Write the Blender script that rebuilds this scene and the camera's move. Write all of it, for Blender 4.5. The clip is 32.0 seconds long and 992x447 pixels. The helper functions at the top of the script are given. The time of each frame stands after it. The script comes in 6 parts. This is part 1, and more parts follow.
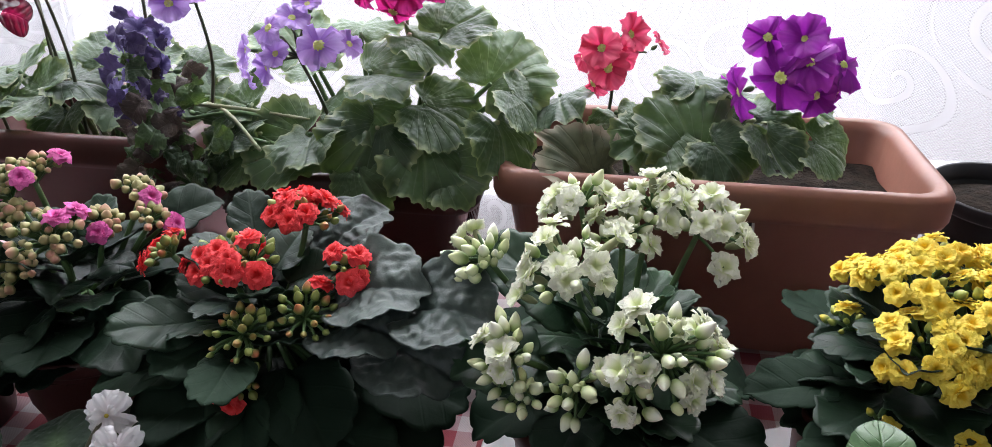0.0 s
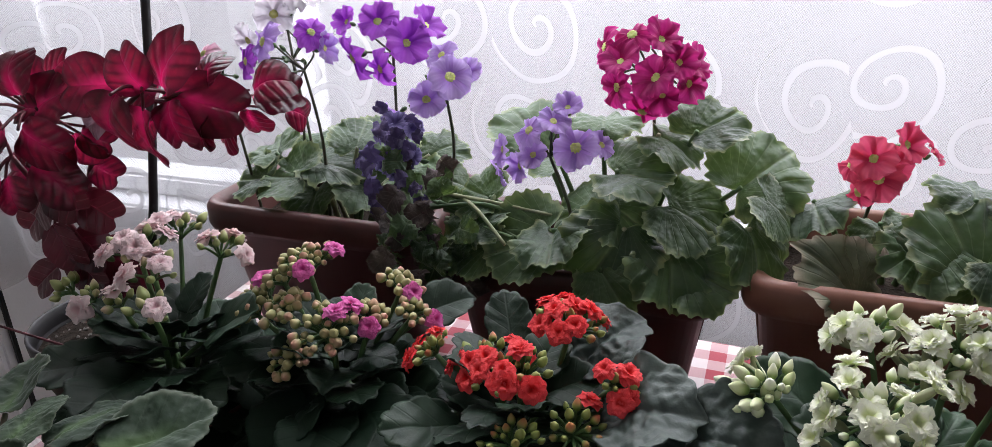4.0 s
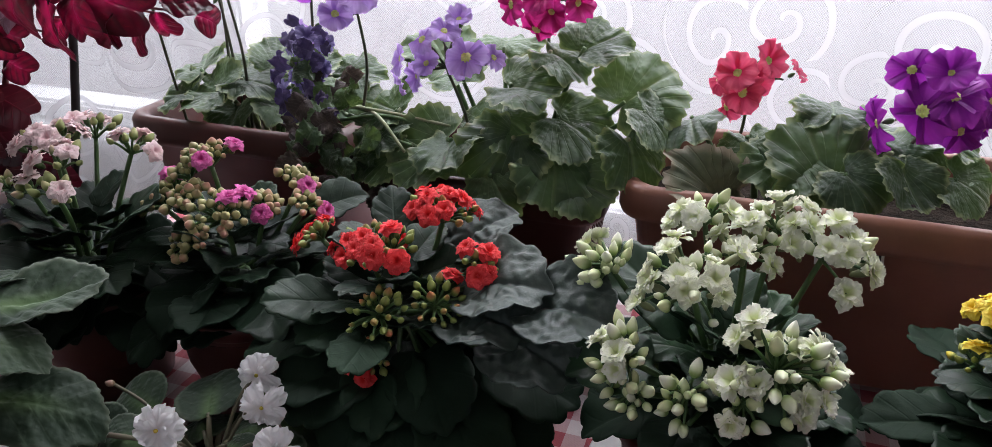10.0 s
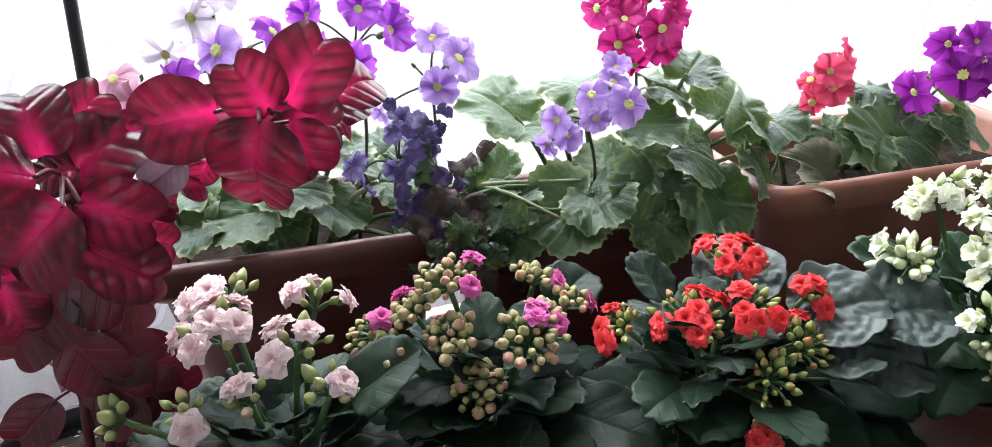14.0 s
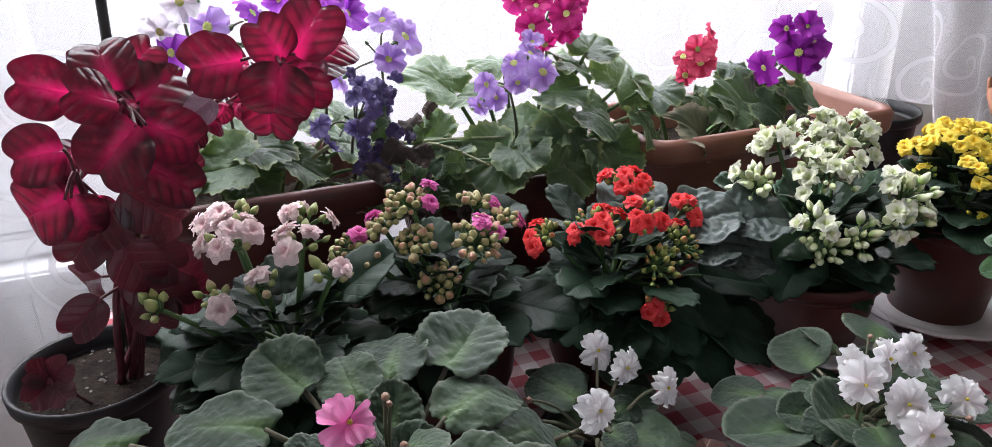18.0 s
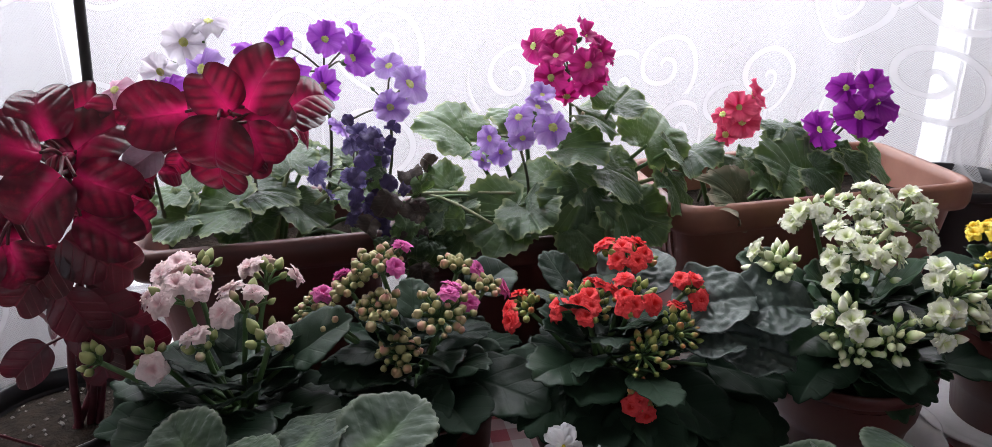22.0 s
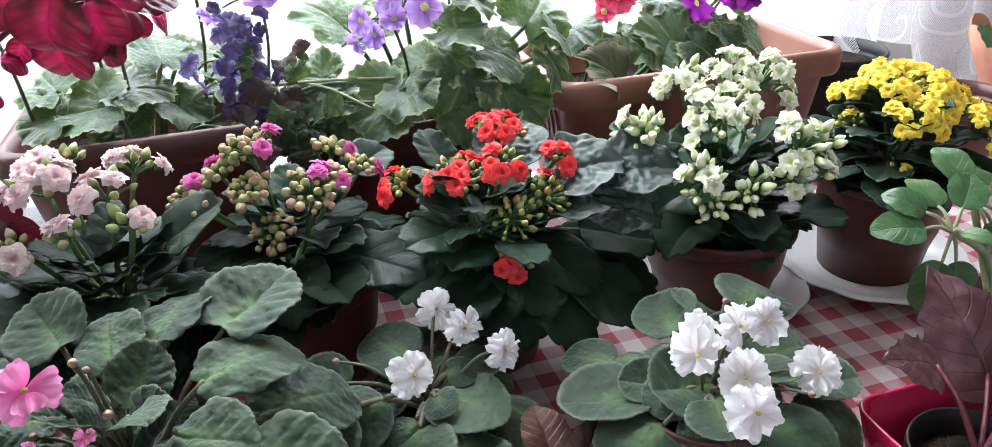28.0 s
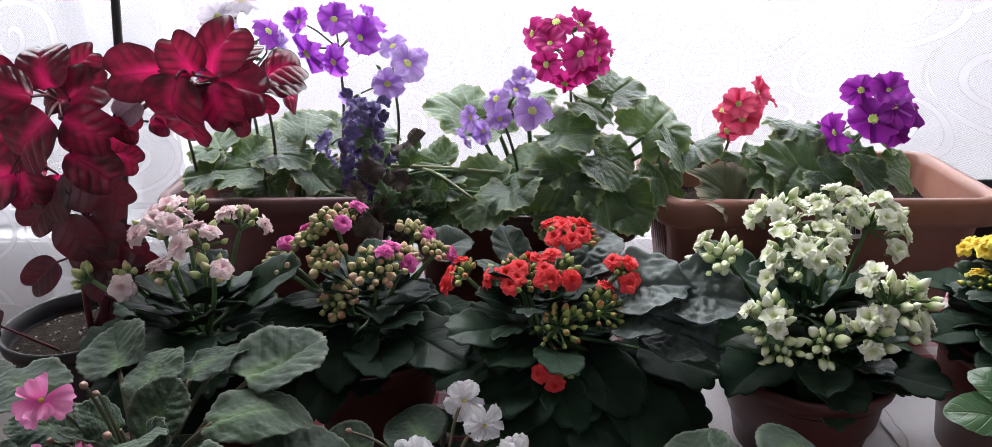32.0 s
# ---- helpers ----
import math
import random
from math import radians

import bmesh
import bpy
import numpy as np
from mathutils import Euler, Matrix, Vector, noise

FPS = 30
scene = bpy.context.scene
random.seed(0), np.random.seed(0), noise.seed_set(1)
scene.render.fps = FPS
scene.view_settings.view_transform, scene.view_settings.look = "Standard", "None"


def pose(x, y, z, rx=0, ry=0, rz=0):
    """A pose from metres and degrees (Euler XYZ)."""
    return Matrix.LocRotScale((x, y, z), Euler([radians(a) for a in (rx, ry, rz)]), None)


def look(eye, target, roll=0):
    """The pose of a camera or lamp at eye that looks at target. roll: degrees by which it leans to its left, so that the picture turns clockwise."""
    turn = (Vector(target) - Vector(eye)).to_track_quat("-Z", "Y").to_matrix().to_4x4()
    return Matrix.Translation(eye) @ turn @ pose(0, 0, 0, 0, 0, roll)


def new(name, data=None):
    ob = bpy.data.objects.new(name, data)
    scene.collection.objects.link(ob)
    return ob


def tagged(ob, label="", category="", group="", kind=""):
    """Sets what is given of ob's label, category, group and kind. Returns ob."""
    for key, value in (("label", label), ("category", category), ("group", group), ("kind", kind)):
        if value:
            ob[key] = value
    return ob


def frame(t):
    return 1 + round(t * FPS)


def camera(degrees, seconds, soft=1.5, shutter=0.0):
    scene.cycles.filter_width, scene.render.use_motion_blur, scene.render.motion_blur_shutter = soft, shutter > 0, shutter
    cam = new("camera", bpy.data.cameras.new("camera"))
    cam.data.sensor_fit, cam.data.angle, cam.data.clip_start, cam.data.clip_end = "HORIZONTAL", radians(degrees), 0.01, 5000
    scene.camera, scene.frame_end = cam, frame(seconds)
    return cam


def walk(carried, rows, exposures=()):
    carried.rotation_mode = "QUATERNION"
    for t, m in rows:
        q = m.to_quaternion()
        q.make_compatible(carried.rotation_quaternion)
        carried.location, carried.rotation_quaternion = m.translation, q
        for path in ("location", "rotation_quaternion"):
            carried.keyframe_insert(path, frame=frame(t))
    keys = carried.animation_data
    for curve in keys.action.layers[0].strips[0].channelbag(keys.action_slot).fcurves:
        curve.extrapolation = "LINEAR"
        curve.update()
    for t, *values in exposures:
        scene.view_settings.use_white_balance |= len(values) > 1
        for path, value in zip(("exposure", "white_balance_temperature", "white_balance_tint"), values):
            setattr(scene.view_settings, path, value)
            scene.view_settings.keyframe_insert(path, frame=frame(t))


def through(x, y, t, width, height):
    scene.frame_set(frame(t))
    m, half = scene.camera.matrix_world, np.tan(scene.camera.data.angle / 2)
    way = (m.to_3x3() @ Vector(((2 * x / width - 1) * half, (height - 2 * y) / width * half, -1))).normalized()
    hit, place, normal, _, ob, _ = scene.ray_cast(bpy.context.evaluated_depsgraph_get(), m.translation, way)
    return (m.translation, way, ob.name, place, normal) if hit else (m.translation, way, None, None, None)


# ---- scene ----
cam = camera(64.9, 32.0, soft=0.6)
METRES, EYE, TILT, LEAN, TURN = 2.0, 1.22, -27.0, 0.0, 9.3
ROWS = [
    (0.0, 0.0, 0.0, 0.0, 0.0, 0.0, -0.0),
    (0.5, -0.0051, 0.0047, 0.0077, 4.59, 1.45, -3.4),
    (1.0, -0.013, 0.0023, 0.0106, 8.27, 2.2, -4.59),
    (1.5, -0.0137, 0.0095, 0.0082, 9.89, 0.85, -6.03),
    (2.0, -0.0124, 0.0036, 0.0123, 15.25, 0.6, -5.09),
    (2.5, -0.0386, 0.0088, 0.0175, 11.13, 1.35, -3.97),
    (4.5, -0.0428, -0.0016, 0.0198, 9.51, 3.72, -2.83),
    (5.0, -0.0209, -0.0002, 0.0154, 6.1, 3.71, -1.34),
    (5.5, -0.0156, 0.0078, -0.0082, 6.4, -2.22, -2.44),
    (6.0, -0.007, -0.0018, -0.0199, 6.48, -1.51, -3.62),
    (6.5, -0.0028, -0.0175, -0.0231, 9.35, -1.94, -5.04),
    (7.0, -0.0085, -0.0225, -0.0192, 10.86, -0.21, -6.11),
    (7.5, -0.0091, -0.0262, -0.0131, 11.2, 1.37, -5.84),
    (8.0, -0.0057, -0.0257, -0.0106, 10.22, 1.83, -5.17),
    (8.5, 0.0007, -0.0237, -0.0056, 8.71, 2.66, -4.18),
    (9.0, 0.0007, -0.022, -0.0017, 8.76, 3.73, -4.23),
    (9.5, 0.0014, -0.0224, -0.0, 8.76, 4.09, -4.32),
    (10.0, -0.0015, -0.0145, -0.0057, 8.66, 1.22, -4.69),
    (10.5, -0.025, -0.0101, -0.0078, 8.86, -1.44, -6.02),
    (11.0, -0.0902, -0.0061, -0.0184, 3.33, -3.19, -1.06),
    (11.5, -0.1545, -0.015, -0.0289, -0.21, -0.92, 2.07),
    (12.0, -0.1946, -0.0127, -0.0357, 2.03, -2.15, -0.13),
    (12.5, -0.2108, 0.0106, -0.0209, 2.28, -3.2, 2.86),
    (13.0, -0.2299, 0.0374, 0.0108, -2.57, -0.85, 7.46),
    (13.5, -0.227, 0.0453, 0.0264, -7.46, 0.36, 8.99),
    (14.0, -0.2277, 0.0288, 0.0299, -19.46, 0.65, 12.39),
    (14.5, -0.2477, 0.0053, 0.0145, -25.52, -0.95, 14.84),
    (16.5, -0.2707, -0.0318, -0.0001, -27.32, 2.55, 13.96),
    (17.0, -0.272, -0.0328, 0.0011, -27.34, 2.56, 14.18),
    (17.5, -0.274, -0.0291, -0.0008, -27.13, -0.53, 14.52),
    (18.0, -0.2771, -0.0288, -0.0, -26.67, 0.16, 14.33),
    (18.5, -0.2798, -0.0302, 0.0012, -26.21, 1.37, 14.11),
    (19.0, -0.2785, -0.0295, -0.0014, -27.64, 0.02, 15.16),
    (19.5, -0.258, -0.0252, 0.0039, -26.13, 0.72, 13.04),
    (20.0, -0.233, -0.0245, 0.0082, -22.43, 2.71, 10.59),
    (20.5, -0.2181, -0.0194, 0.0017, -20.16, -0.78, 9.81),
    (21.0, -0.2073, -0.026, -0.001, -20.13, 0.21, 11.09),
    (21.5, -0.2034, -0.0317, 0.0018, -20.61, 3.5, 11.56),
    (22.0, -0.2172, -0.0265, 0.0052, -18.75, 3.9, 10.28),
    (22.5, -0.2354, -0.0213, 0.0101, -15.84, 4.12, 8.61),
    (23.0, -0.232, -0.0228, 0.0103, -16.94, 3.81, 10.45),
    (23.5, -0.2209, -0.0237, 0.0068, -19.03, 0.98, 10.3),
    (24.0, -0.1898, -0.028, 0.0013, -19.98, 0.84, 11.12),
    (24.5, -0.167, -0.0288, -0.0013, -18.39, 0.3, 8.76),
    (26.5, -0.1486, -0.0168, -0.0066, -9.69, 0.29, 6.61),
    (27.0, -0.1579, -0.028, -0.0124, -16.35, -2.18, 10.28),
    (27.5, -0.1814, -0.0326, -0.0135, -21.7, -2.96, 12.87),
    (28.0, -0.1976, -0.0407, -0.0168, -23.14, -3.16, 13.7),
    (28.5, -0.2048, -0.0494, -0.0195, -23.97, -2.6, 12.21),
    (29.0, -0.2103, -0.0537, -0.0182, -21.31, -1.03, 9.82),
    (29.5, -0.2045, -0.0522, -0.0122, -22.58, 0.45, 10.46),
    (30.0, -0.2007, -0.0479, -0.0033, -21.74, 1.55, 11.0),
    (30.5, -0.1725, -0.0457, -0.006, -14.9, 3.13, 6.12),
    (31.0, -0.1505, -0.0475, -0.0143, -12.54, 2.11, 5.74),
    (31.5, -0.1443, -0.0553, -0.0188, -9.15, 2.47, 5.42),
    (32.0, -0.1411, -0.0652, -0.0188, -7.74, 5.24, 4.48),
]
STOPS = [(0.0, 0.22), (1.0, -0.15), (2.0, 0.1), (5.0, -0.45), (5.5, 0.3), (6.0, 1.1), (7.3, 1.15), (8.0, 0.4), (9.0, -0.1), (10.0, -0.2), (10.5, 0.2), (11.5, 1.1), (12.0, 1.1), (12.5, 0.8), (13.0, 0.62), (14.0, 0.62), (17.0, -0.15), (18.0, 0.2), (19.0, 0.2), (20.0, 0.0), (21.0, 0.4), (22.0, -0.12), (23.0, -0.18), (24.0, 0.05), (26.5, 0.5), (27.0, 0.7), (29.0, 0.95), (30.0, 0.3), (31.0, -0.1), (32.0, 0.12)]
EXPOSURES = [(t, s, 6400 - 280 * max(0.0, s), 18 - 7 * max(0.0, s)) for t, s in STOPS]
walk(cam, [(t, pose(0, 0, EYE, TILT, LEAN, TURN) @ pose(METRES * x, METRES * y, METRES * z, 90 + pitch, roll, yaw)) for t, x, y, z, yaw, pitch, roll in ROWS], EXPOSURES)

# ---- light ----
world = bpy.data.worlds.new("world")
scene.world = world
world.use_nodes = True
wn = world.node_tree.nodes
sky = wn.new("ShaderNodeTexSky")
sky.sky_type, sky.sun_disc, sky.sun_elevation, sky.sun_rotation = "NISHITA", False, radians(38), radians(20)
world.node_tree.links.new(sky.outputs[0], wn["Background"].inputs[0])
wn["Background"].inputs[1].default_value = 0.12

sun = new("sun", bpy.data.lights.new("sun", "SUN"))
sun.data.energy, sun.data.angle, sun.data.color = 1.0, radians(12), (1.0, 0.97, 0.92)
sun.matrix_world = look((0.6, 4.0, 4.2), (0, 0.6, 0.9))

win_lamp = new("window_daylight", bpy.data.lights.new("window_daylight", "AREA"))
win_lamp.data.shape, win_lamp.data.size, win_lamp.data.size_y = "RECTANGLE", 1.96, 0.95
win_lamp.data.energy, win_lamp.data.color = 84.0, (0.95, 0.98, 1.0)
win_lamp.matrix_world = look((-0.33, 1.04, 1.62), (-0.25, 0.35, 1.24))

# fill lamp added from the room's side, in an assumed, unseen window
room_fill = new("room_fill_light", bpy.data.lights.new("room_fill_light", "AREA"))
room_fill.data.shape, room_fill.data.size, room_fill.data.size_y = "RECTANGLE", 1.8, 1.3
room_fill.data.energy, room_fill.data.color = 4.0, (1.0, 0.97, 1.0)
room_fill.matrix_world = look((-0.6, -2.84, 1.65), (-0.3, 0.5, 1.0))

# ---- small makers ----
rng = random.Random(7)
TURNED = radians(9.3)


def W(x, y, z):
    """From the first eye's plan to the table's plan."""
    c, s = math.cos(TURNED), math.sin(TURNED)
    return Vector((x * c - y * s, x * s + y * c, z))


def mesh(name, verts, faces, mats, uvs=None, smooth=True, slots=None):
    me = bpy.data.meshes.new(name)
    me.from_pydata(verts, [], faces)
    for m in mats if isinstance(mats, (list, tuple)) else [mats]:
        me.materials.append(m)
    if uvs is not None:
        layer = me.uv_layers.new(name="UVMap")
        idx = np.empty(len(me.loops), dtype=np.int32)
        me.loops.foreach_get("vertex_index", idx)
        layer.data.foreach_set("uv", np.asarray(uvs, dtype=np.float32)[idx].ravel())
    if smooth:
        me.polygons.foreach_set("use_smooth", np.ones(len(me.polygons), dtype=bool))
    if slots is not None:
        me.polygons.foreach_set("material_index", np.asarray(slots, dtype=np.int32))
    me.update()
    return me


def thing(name, at, label, category, group="", kind=""):
    ob = new(name)
    ob.empty_display_size = 0.05
    ob.matrix_world = Matrix.Translation(at)
    return tagged(ob, label, category, group, kind)


def part(name, me, parent, m=None, label=""):
    """One mesh under a thing or a part; m is its pose in the world when the parent is a thing, else in the parent."""
    ob = new(name, me)
    ob.parent = parent
    m = m or Matrix.Identity(4)
    if parent.parent is None:
        m = parent.matrix_basis.inverted() @ m
    ob.matrix_basis = m
    if label:
        ob["label"] = label
    return ob


def solo(name, me, at, label, category, group="", kind=""):
    ob = new(name, me)
    ob.matrix_world = at if isinstance(at, Matrix) else Matrix.Translation(at)
    return tagged(ob, label, category, group, kind)


def bm_mesh(name, bm, mats, smooth=False):
    me = bpy.data.meshes.new(name)
    bm.to_mesh(me)
    bm.free()
    for m in mats if isinstance(mats, (list, tuple)) else [mats]:
        me.materials.append(m)
    if smooth:
        me.polygons.foreach_set("use_smooth", np.ones(len(me.polygons), dtype=bool))
    return me


def box_mesh(name, size, mats, bevel=0.0, centre=(0, 0, 0)):
    bm = bmesh.new()
    bmesh.ops.create_cube(bm, size=1.0)
    bmesh.ops.scale(bm, vec=size, verts=bm.verts)
    if bevel:
        bmesh.ops.bevel(bm, geom=bm.edges[:], offset=bevel, segments=2, affect="EDGES")
    bmesh.ops.translate(bm, vec=centre, verts=bm.verts)
    return bm_mesh(name, bm, mats)


def along(way, up=(0, 0, 1), at=(0, 0, 0), size=1.0):
    """A pose whose y axis runs along way and whose z axis leans to up."""
    y = Vector(way).normalized()
    z = Vector(up) - y * Vector(up).dot(y)
    if z.length < 1e-4:
        z = Vector((0, -1, 0)) - y * Vector((0, -1, 0)).dot(y)
    z.normalize()
    x = y.cross(z)
    return Matrix.Translation(at) @ Matrix((x, y, z)).transposed().to_4x4() @ Matrix.Diagonal((size, size, size, 1))


def facing(way, at, spin=0.0, size=1.0):
    """A pose whose z axis runs along way."""
    return Matrix.Translation(at) @ Vector(way).to_track_quat("Z", "Y").to_matrix().to_4x4() @ Matrix.Rotation(spin, 4, "Z") @ Matrix.Diagonal((size, size, size, 1))


def tube(points, r0, r1, sides=6):
    """Verts and faces of a tapered tube through the points, bent smoothly."""
    pts = [Vector(p) for p in points]
    fine = []
    for i in range(len(pts) - 1):
        a, b = pts[max(i - 1, 0)], pts[i]
        c, d = pts[i + 1], pts[min(i + 2, len(pts) - 1)]
        steps = 5
        for k in range(steps):
            t = k / steps
            fine.append(0.5 * ((2 * b) + (c - a) * t + (2 * a - 5 * b + 4 * c - d) * t * t + (3 * b - a - 3 * c + d) * t ** 3))
    fine.append(pts[-1])
    verts, faces = [], []
    n = len(fine)
    for i, p in enumerate(fine):
        d = (fine[min(i + 1, n - 1)] - fine[max(i - 1, 0)]).normalized()
        s = d.cross(Vector((0.31, 0.2, 0.93))).normalized()
        q = d.cross(s)
        r = r0 + (r1 - r0) * i / (n - 1)
        for k in range(sides):
            w = 2 * math.pi * k / sides
            verts.append(p + (s * math.cos(w) + q * math.sin(w)) * r)
    for i in range(n - 1):
        for k in range(sides):
            k2 = (k + 1) % sides
            faces.append((i * sides + k, i * sides + k2, (i + 1) * sides + k2, (i + 1) * sides + k))
    faces.append(tuple(range(sides))[::-1])
    faces.append(tuple(range((n - 1) * sides, n * sides)))
    return verts, faces


def tubes(name, runs, mat):
    """Several tubes grown together into one branching stalk."""
    verts, faces = [], []
    for run in runs:
        v, f = tube(*run)
        k = len(verts)
        if k:
            near = min(range(k), key=lambda q: (verts[q] - v[0]).length_squared)
            faces.append((near, k, k + 1))
        verts += v
        faces += [tuple(i + k for i in q) for q in f]
    return mesh(name, verts, faces, mat)


def lathe(name, profile, mats, sides=40, slots=None, wobble=0.0):
    """A closed turned body from (radius, height) pairs."""
    verts, faces, sl = [], [], []
    for i, (r, z) in enumerate(profile):
        for k in range(sides):
            w = 2 * math.pi * k / sides
            rr = r * (1 + wobble * math.sin(3 * w + i))
            verts.append((rr * math.cos(w), rr * math.sin(w), z))
    for i in range(len(profile) - 1):
        for k in range(sides):
            k2 = (k + 1) % sides
            faces.append((i * sides + k, i * sides + k2, (i + 1) * sides + k2, (i + 1) * sides + k))
            sl.append(slots[i] if slots else 0)
    return mesh(name, verts, faces, mats, slots=sl)


# ---- materials ----
def node(m, kind, **values):
    n = m.node_tree.nodes.new(kind)
    for key, value in values.items():
        if key in n.inputs:
            n.inputs[key].default_value = value
    return n


def link(m, a, b):
    m.node_tree.links.new(a, b)


def maths(m, op, a, b=None, c=None):
    n = m.node_tree.nodes.new("ShaderNodeMath")
    n.operation = op
    for i, v in enumerate((a, b, c)):
        if v is None:
            continue
        if isinstance(v, (int, float)):
            n.inputs[i].default_value = v
        else:
            link(m, v, n.inputs[i])
    return n.outputs[0]


def mixed(m, fac, a, b):
    n = m.node_tree.nodes.new("ShaderNodeMix")
    n.data_type = "RGBA"
    for sock, v in ((n.inputs[0], fac), (n.inputs[6], a), (n.inputs[7], b)):
        if isinstance(v, (int, float)):
            sock.default_value = v
        elif isinstance(v, tuple):
            sock.default_value = (*v, 1.0)
        else:
            link(m, v, sock)
    return n.outputs[2]


def smooth_step(m, value, lo, hi):
    n = m.node_tree.nodes.new("ShaderNodeMapRange")
    n.interpolation_type = "SMOOTHSTEP"
    n.inputs[1].default_value, n.inputs[2].default_value = lo, hi
    link(m, value, n.inputs[0])
    return n.outputs[0]


def noise_at(m, scale, detail=3.0, coords="Object", rough=0.55):
    tc = m.node_tree.nodes.new("ShaderNodeTexCoord")
    n = node(m, "ShaderNodeTexNoise", Scale=scale, Detail=detail, Roughness=rough)
    link(m, tc.outputs[coords], n.inputs["Vector"])
    return n.outputs["Fac"]


def bumped(m, height, strength=0.3, distance=0.002, onto=None):
    b = node(m, "ShaderNodeBump", Strength=strength, Distance=distance)
    link(m, height, b.inputs["Height"])
    if onto is not None:
        link(m, onto, b.inputs["Normal"])
    return b.outputs[0]


def shader(name, rough=0.5, metallic=0.0, specular=0.5):
    m = bpy.data.materials.new(name)
    m.use_nodes = True
    p = m.node_tree.nodes["Principled BSDF"]
    p.inputs["Roughness"].default_value = rough
    p.inputs["Metallic"].default_value = metallic
    p.inputs["Specular IOR Level"].default_value = specular
    return m, p


def plain(name, c1, c2, rough=0.5, scale=30.0, bump=0.15, fine=180.0, specular=0.5, distance=0.001):
    """A surface with soft stains, fine grain and relief."""
    m, p = shader(name, rough, 0.0, specular)
    big, small = noise_at(m, scale), noise_at(m, fine, 4.0)
    col = mixed(m, smooth_step(m, big, 0.3, 0.7), c1, c2)
    col = mixed(m, maths(m, "MULTIPLY", small, 0.25), col, tuple(x * 0.6 for x in c1))
    link(m, col, p.inputs["Base Color"])
    link(m, bumped(m, maths(m, "ADD", maths(m, "MULTIPLY", big, 0.6), small), bump, distance), p.inputs["Normal"])
    link(m, maths(m, "MULTIPLY_ADD", big, 0.25, rough - 0.12), p.inputs["Roughness"])
    return m


def leaf_shader(name, dark, light, vein, rough=0.42, through=0.25, veins=6.0, back=None, bump=0.5, edge=None, spec=0.5, fan=False, sheen=0.0, frost=None, cells=0.0, vmix=0.55, vdeep=0.6, rim=0.6, glow=0.5, bands=0.28, core=None, disc=False):
    """A leaf: mottled blade, midrib and side veins by its own coordinates, light passing through."""
    m, p = shader(name, rough, 0.0, spec)
    tc = m.node_tree.nodes.new("ShaderNodeTexCoord")
    sep = m.node_tree.nodes.new("ShaderNodeSeparateXYZ")
    link(m, tc.outputs["UV"], sep.inputs[0])
    across = maths(m, "ABSOLUTE", maths(m, "MULTIPLY_ADD", sep.outputs[0], 2.0, -1.0))
    run = maths(m, "SUBTRACT", sep.outputs[1], maths(m, "MULTIPLY", across, 0.32))
    big, small = noise_at(m, 28.0), noise_at(m, 160.0, 4.0)
    if fan:
        turn = maths(m, "ARCTAN2", maths(m, "SUBTRACT", sep.outputs[0], 0.5), maths(m, "ADD", sep.outputs[1], 0.02))
        run = maths(m, "ADD", maths(m, "MULTIPLY", turn, 0.55), 0.5)
    if sheen:
        p.inputs["Sheen Weight"].default_value = sheen
        p.inputs["Sheen Roughness"].default_value = 0.45
        p.inputs["Sheen Tint"].default_value = (0.85, 0.95, 0.88, 1.0)
    wave = maths(m, "ABSOLUTE", maths(m, "SINE", maths(m, "ADD", maths(m, "MULTIPLY", run, veins * math.pi), maths(m, "MULTIPLY", big, 1.2))))
    side = maths(m, "SUBTRACT", 1.0, smooth_step(m, wave, 0.0, bands))
    rib = maths(m, "SUBTRACT", 1.0, smooth_step(m, across, 0.0, 0.07))
    lines = maths(m, "MAXIMUM", maths(m, "MULTIPLY", side, 0.6), rib)
    info = m.node_tree.nodes.new("ShaderNodeObjectInfo")
    col = mixed(m, smooth_step(m, maths(m, "ADD", big, maths(m, "MULTIPLY_ADD", info.outputs["Random"], 0.5, -0.25)), 0.3, 0.75), dark, light)
    col = mixed(m, maths(m, "MULTIPLY", small, 0.35), col, tuple(x * 0.55 for x in dark))
    if frost is not None:
        col = mixed(m, maths(m, "MULTIPLY", smooth_step(m, noise_at(m, 45.0, 5.0, rough=0.7), 0.45, 0.75), 0.6), col, frost)
    if edge is not None:
        border = maths(m, "MAXIMUM", across, maths(m, "POWER", sep.outputs[1], 4.0))
        if disc:
            rim_map = m.node_tree.nodes.new("ShaderNodeUVMap")
            rim_map.uv_map = "rim"
            rs = m.node_tree.nodes.new("ShaderNodeSeparateXYZ")
            link(m, rim_map.outputs[0], rs.inputs[0])
            border = rs.outputs[0]
        col = mixed(m, smooth_step(m, maths(m, "ADD", border, maths(m, "MULTIPLY_ADD", big, 0.4, -0.2)), rim, 1.0), col, edge)
    col = mixed(m, maths(m, "MULTIPLY", side if core else lines, vmix), col, vein)
    if core is not None:
        heart = maths(m, "MULTIPLY", maths(m, "SUBTRACT", 1.0, smooth_step(m, across, 0.0, 0.42)), maths(m, "SUBTRACT", 1.0, smooth_step(m, sep.outputs[1], 0.1, 0.85)))
        col = mixed(m, maths(m, "MULTIPLY", heart, 0.85), col, core)
    link(m, col, p.inputs["Base Color"])
    h = maths(m, "ADD", maths(m, "MULTIPLY", lines, -vdeep), maths(m, "MULTIPLY", small, 0.5))
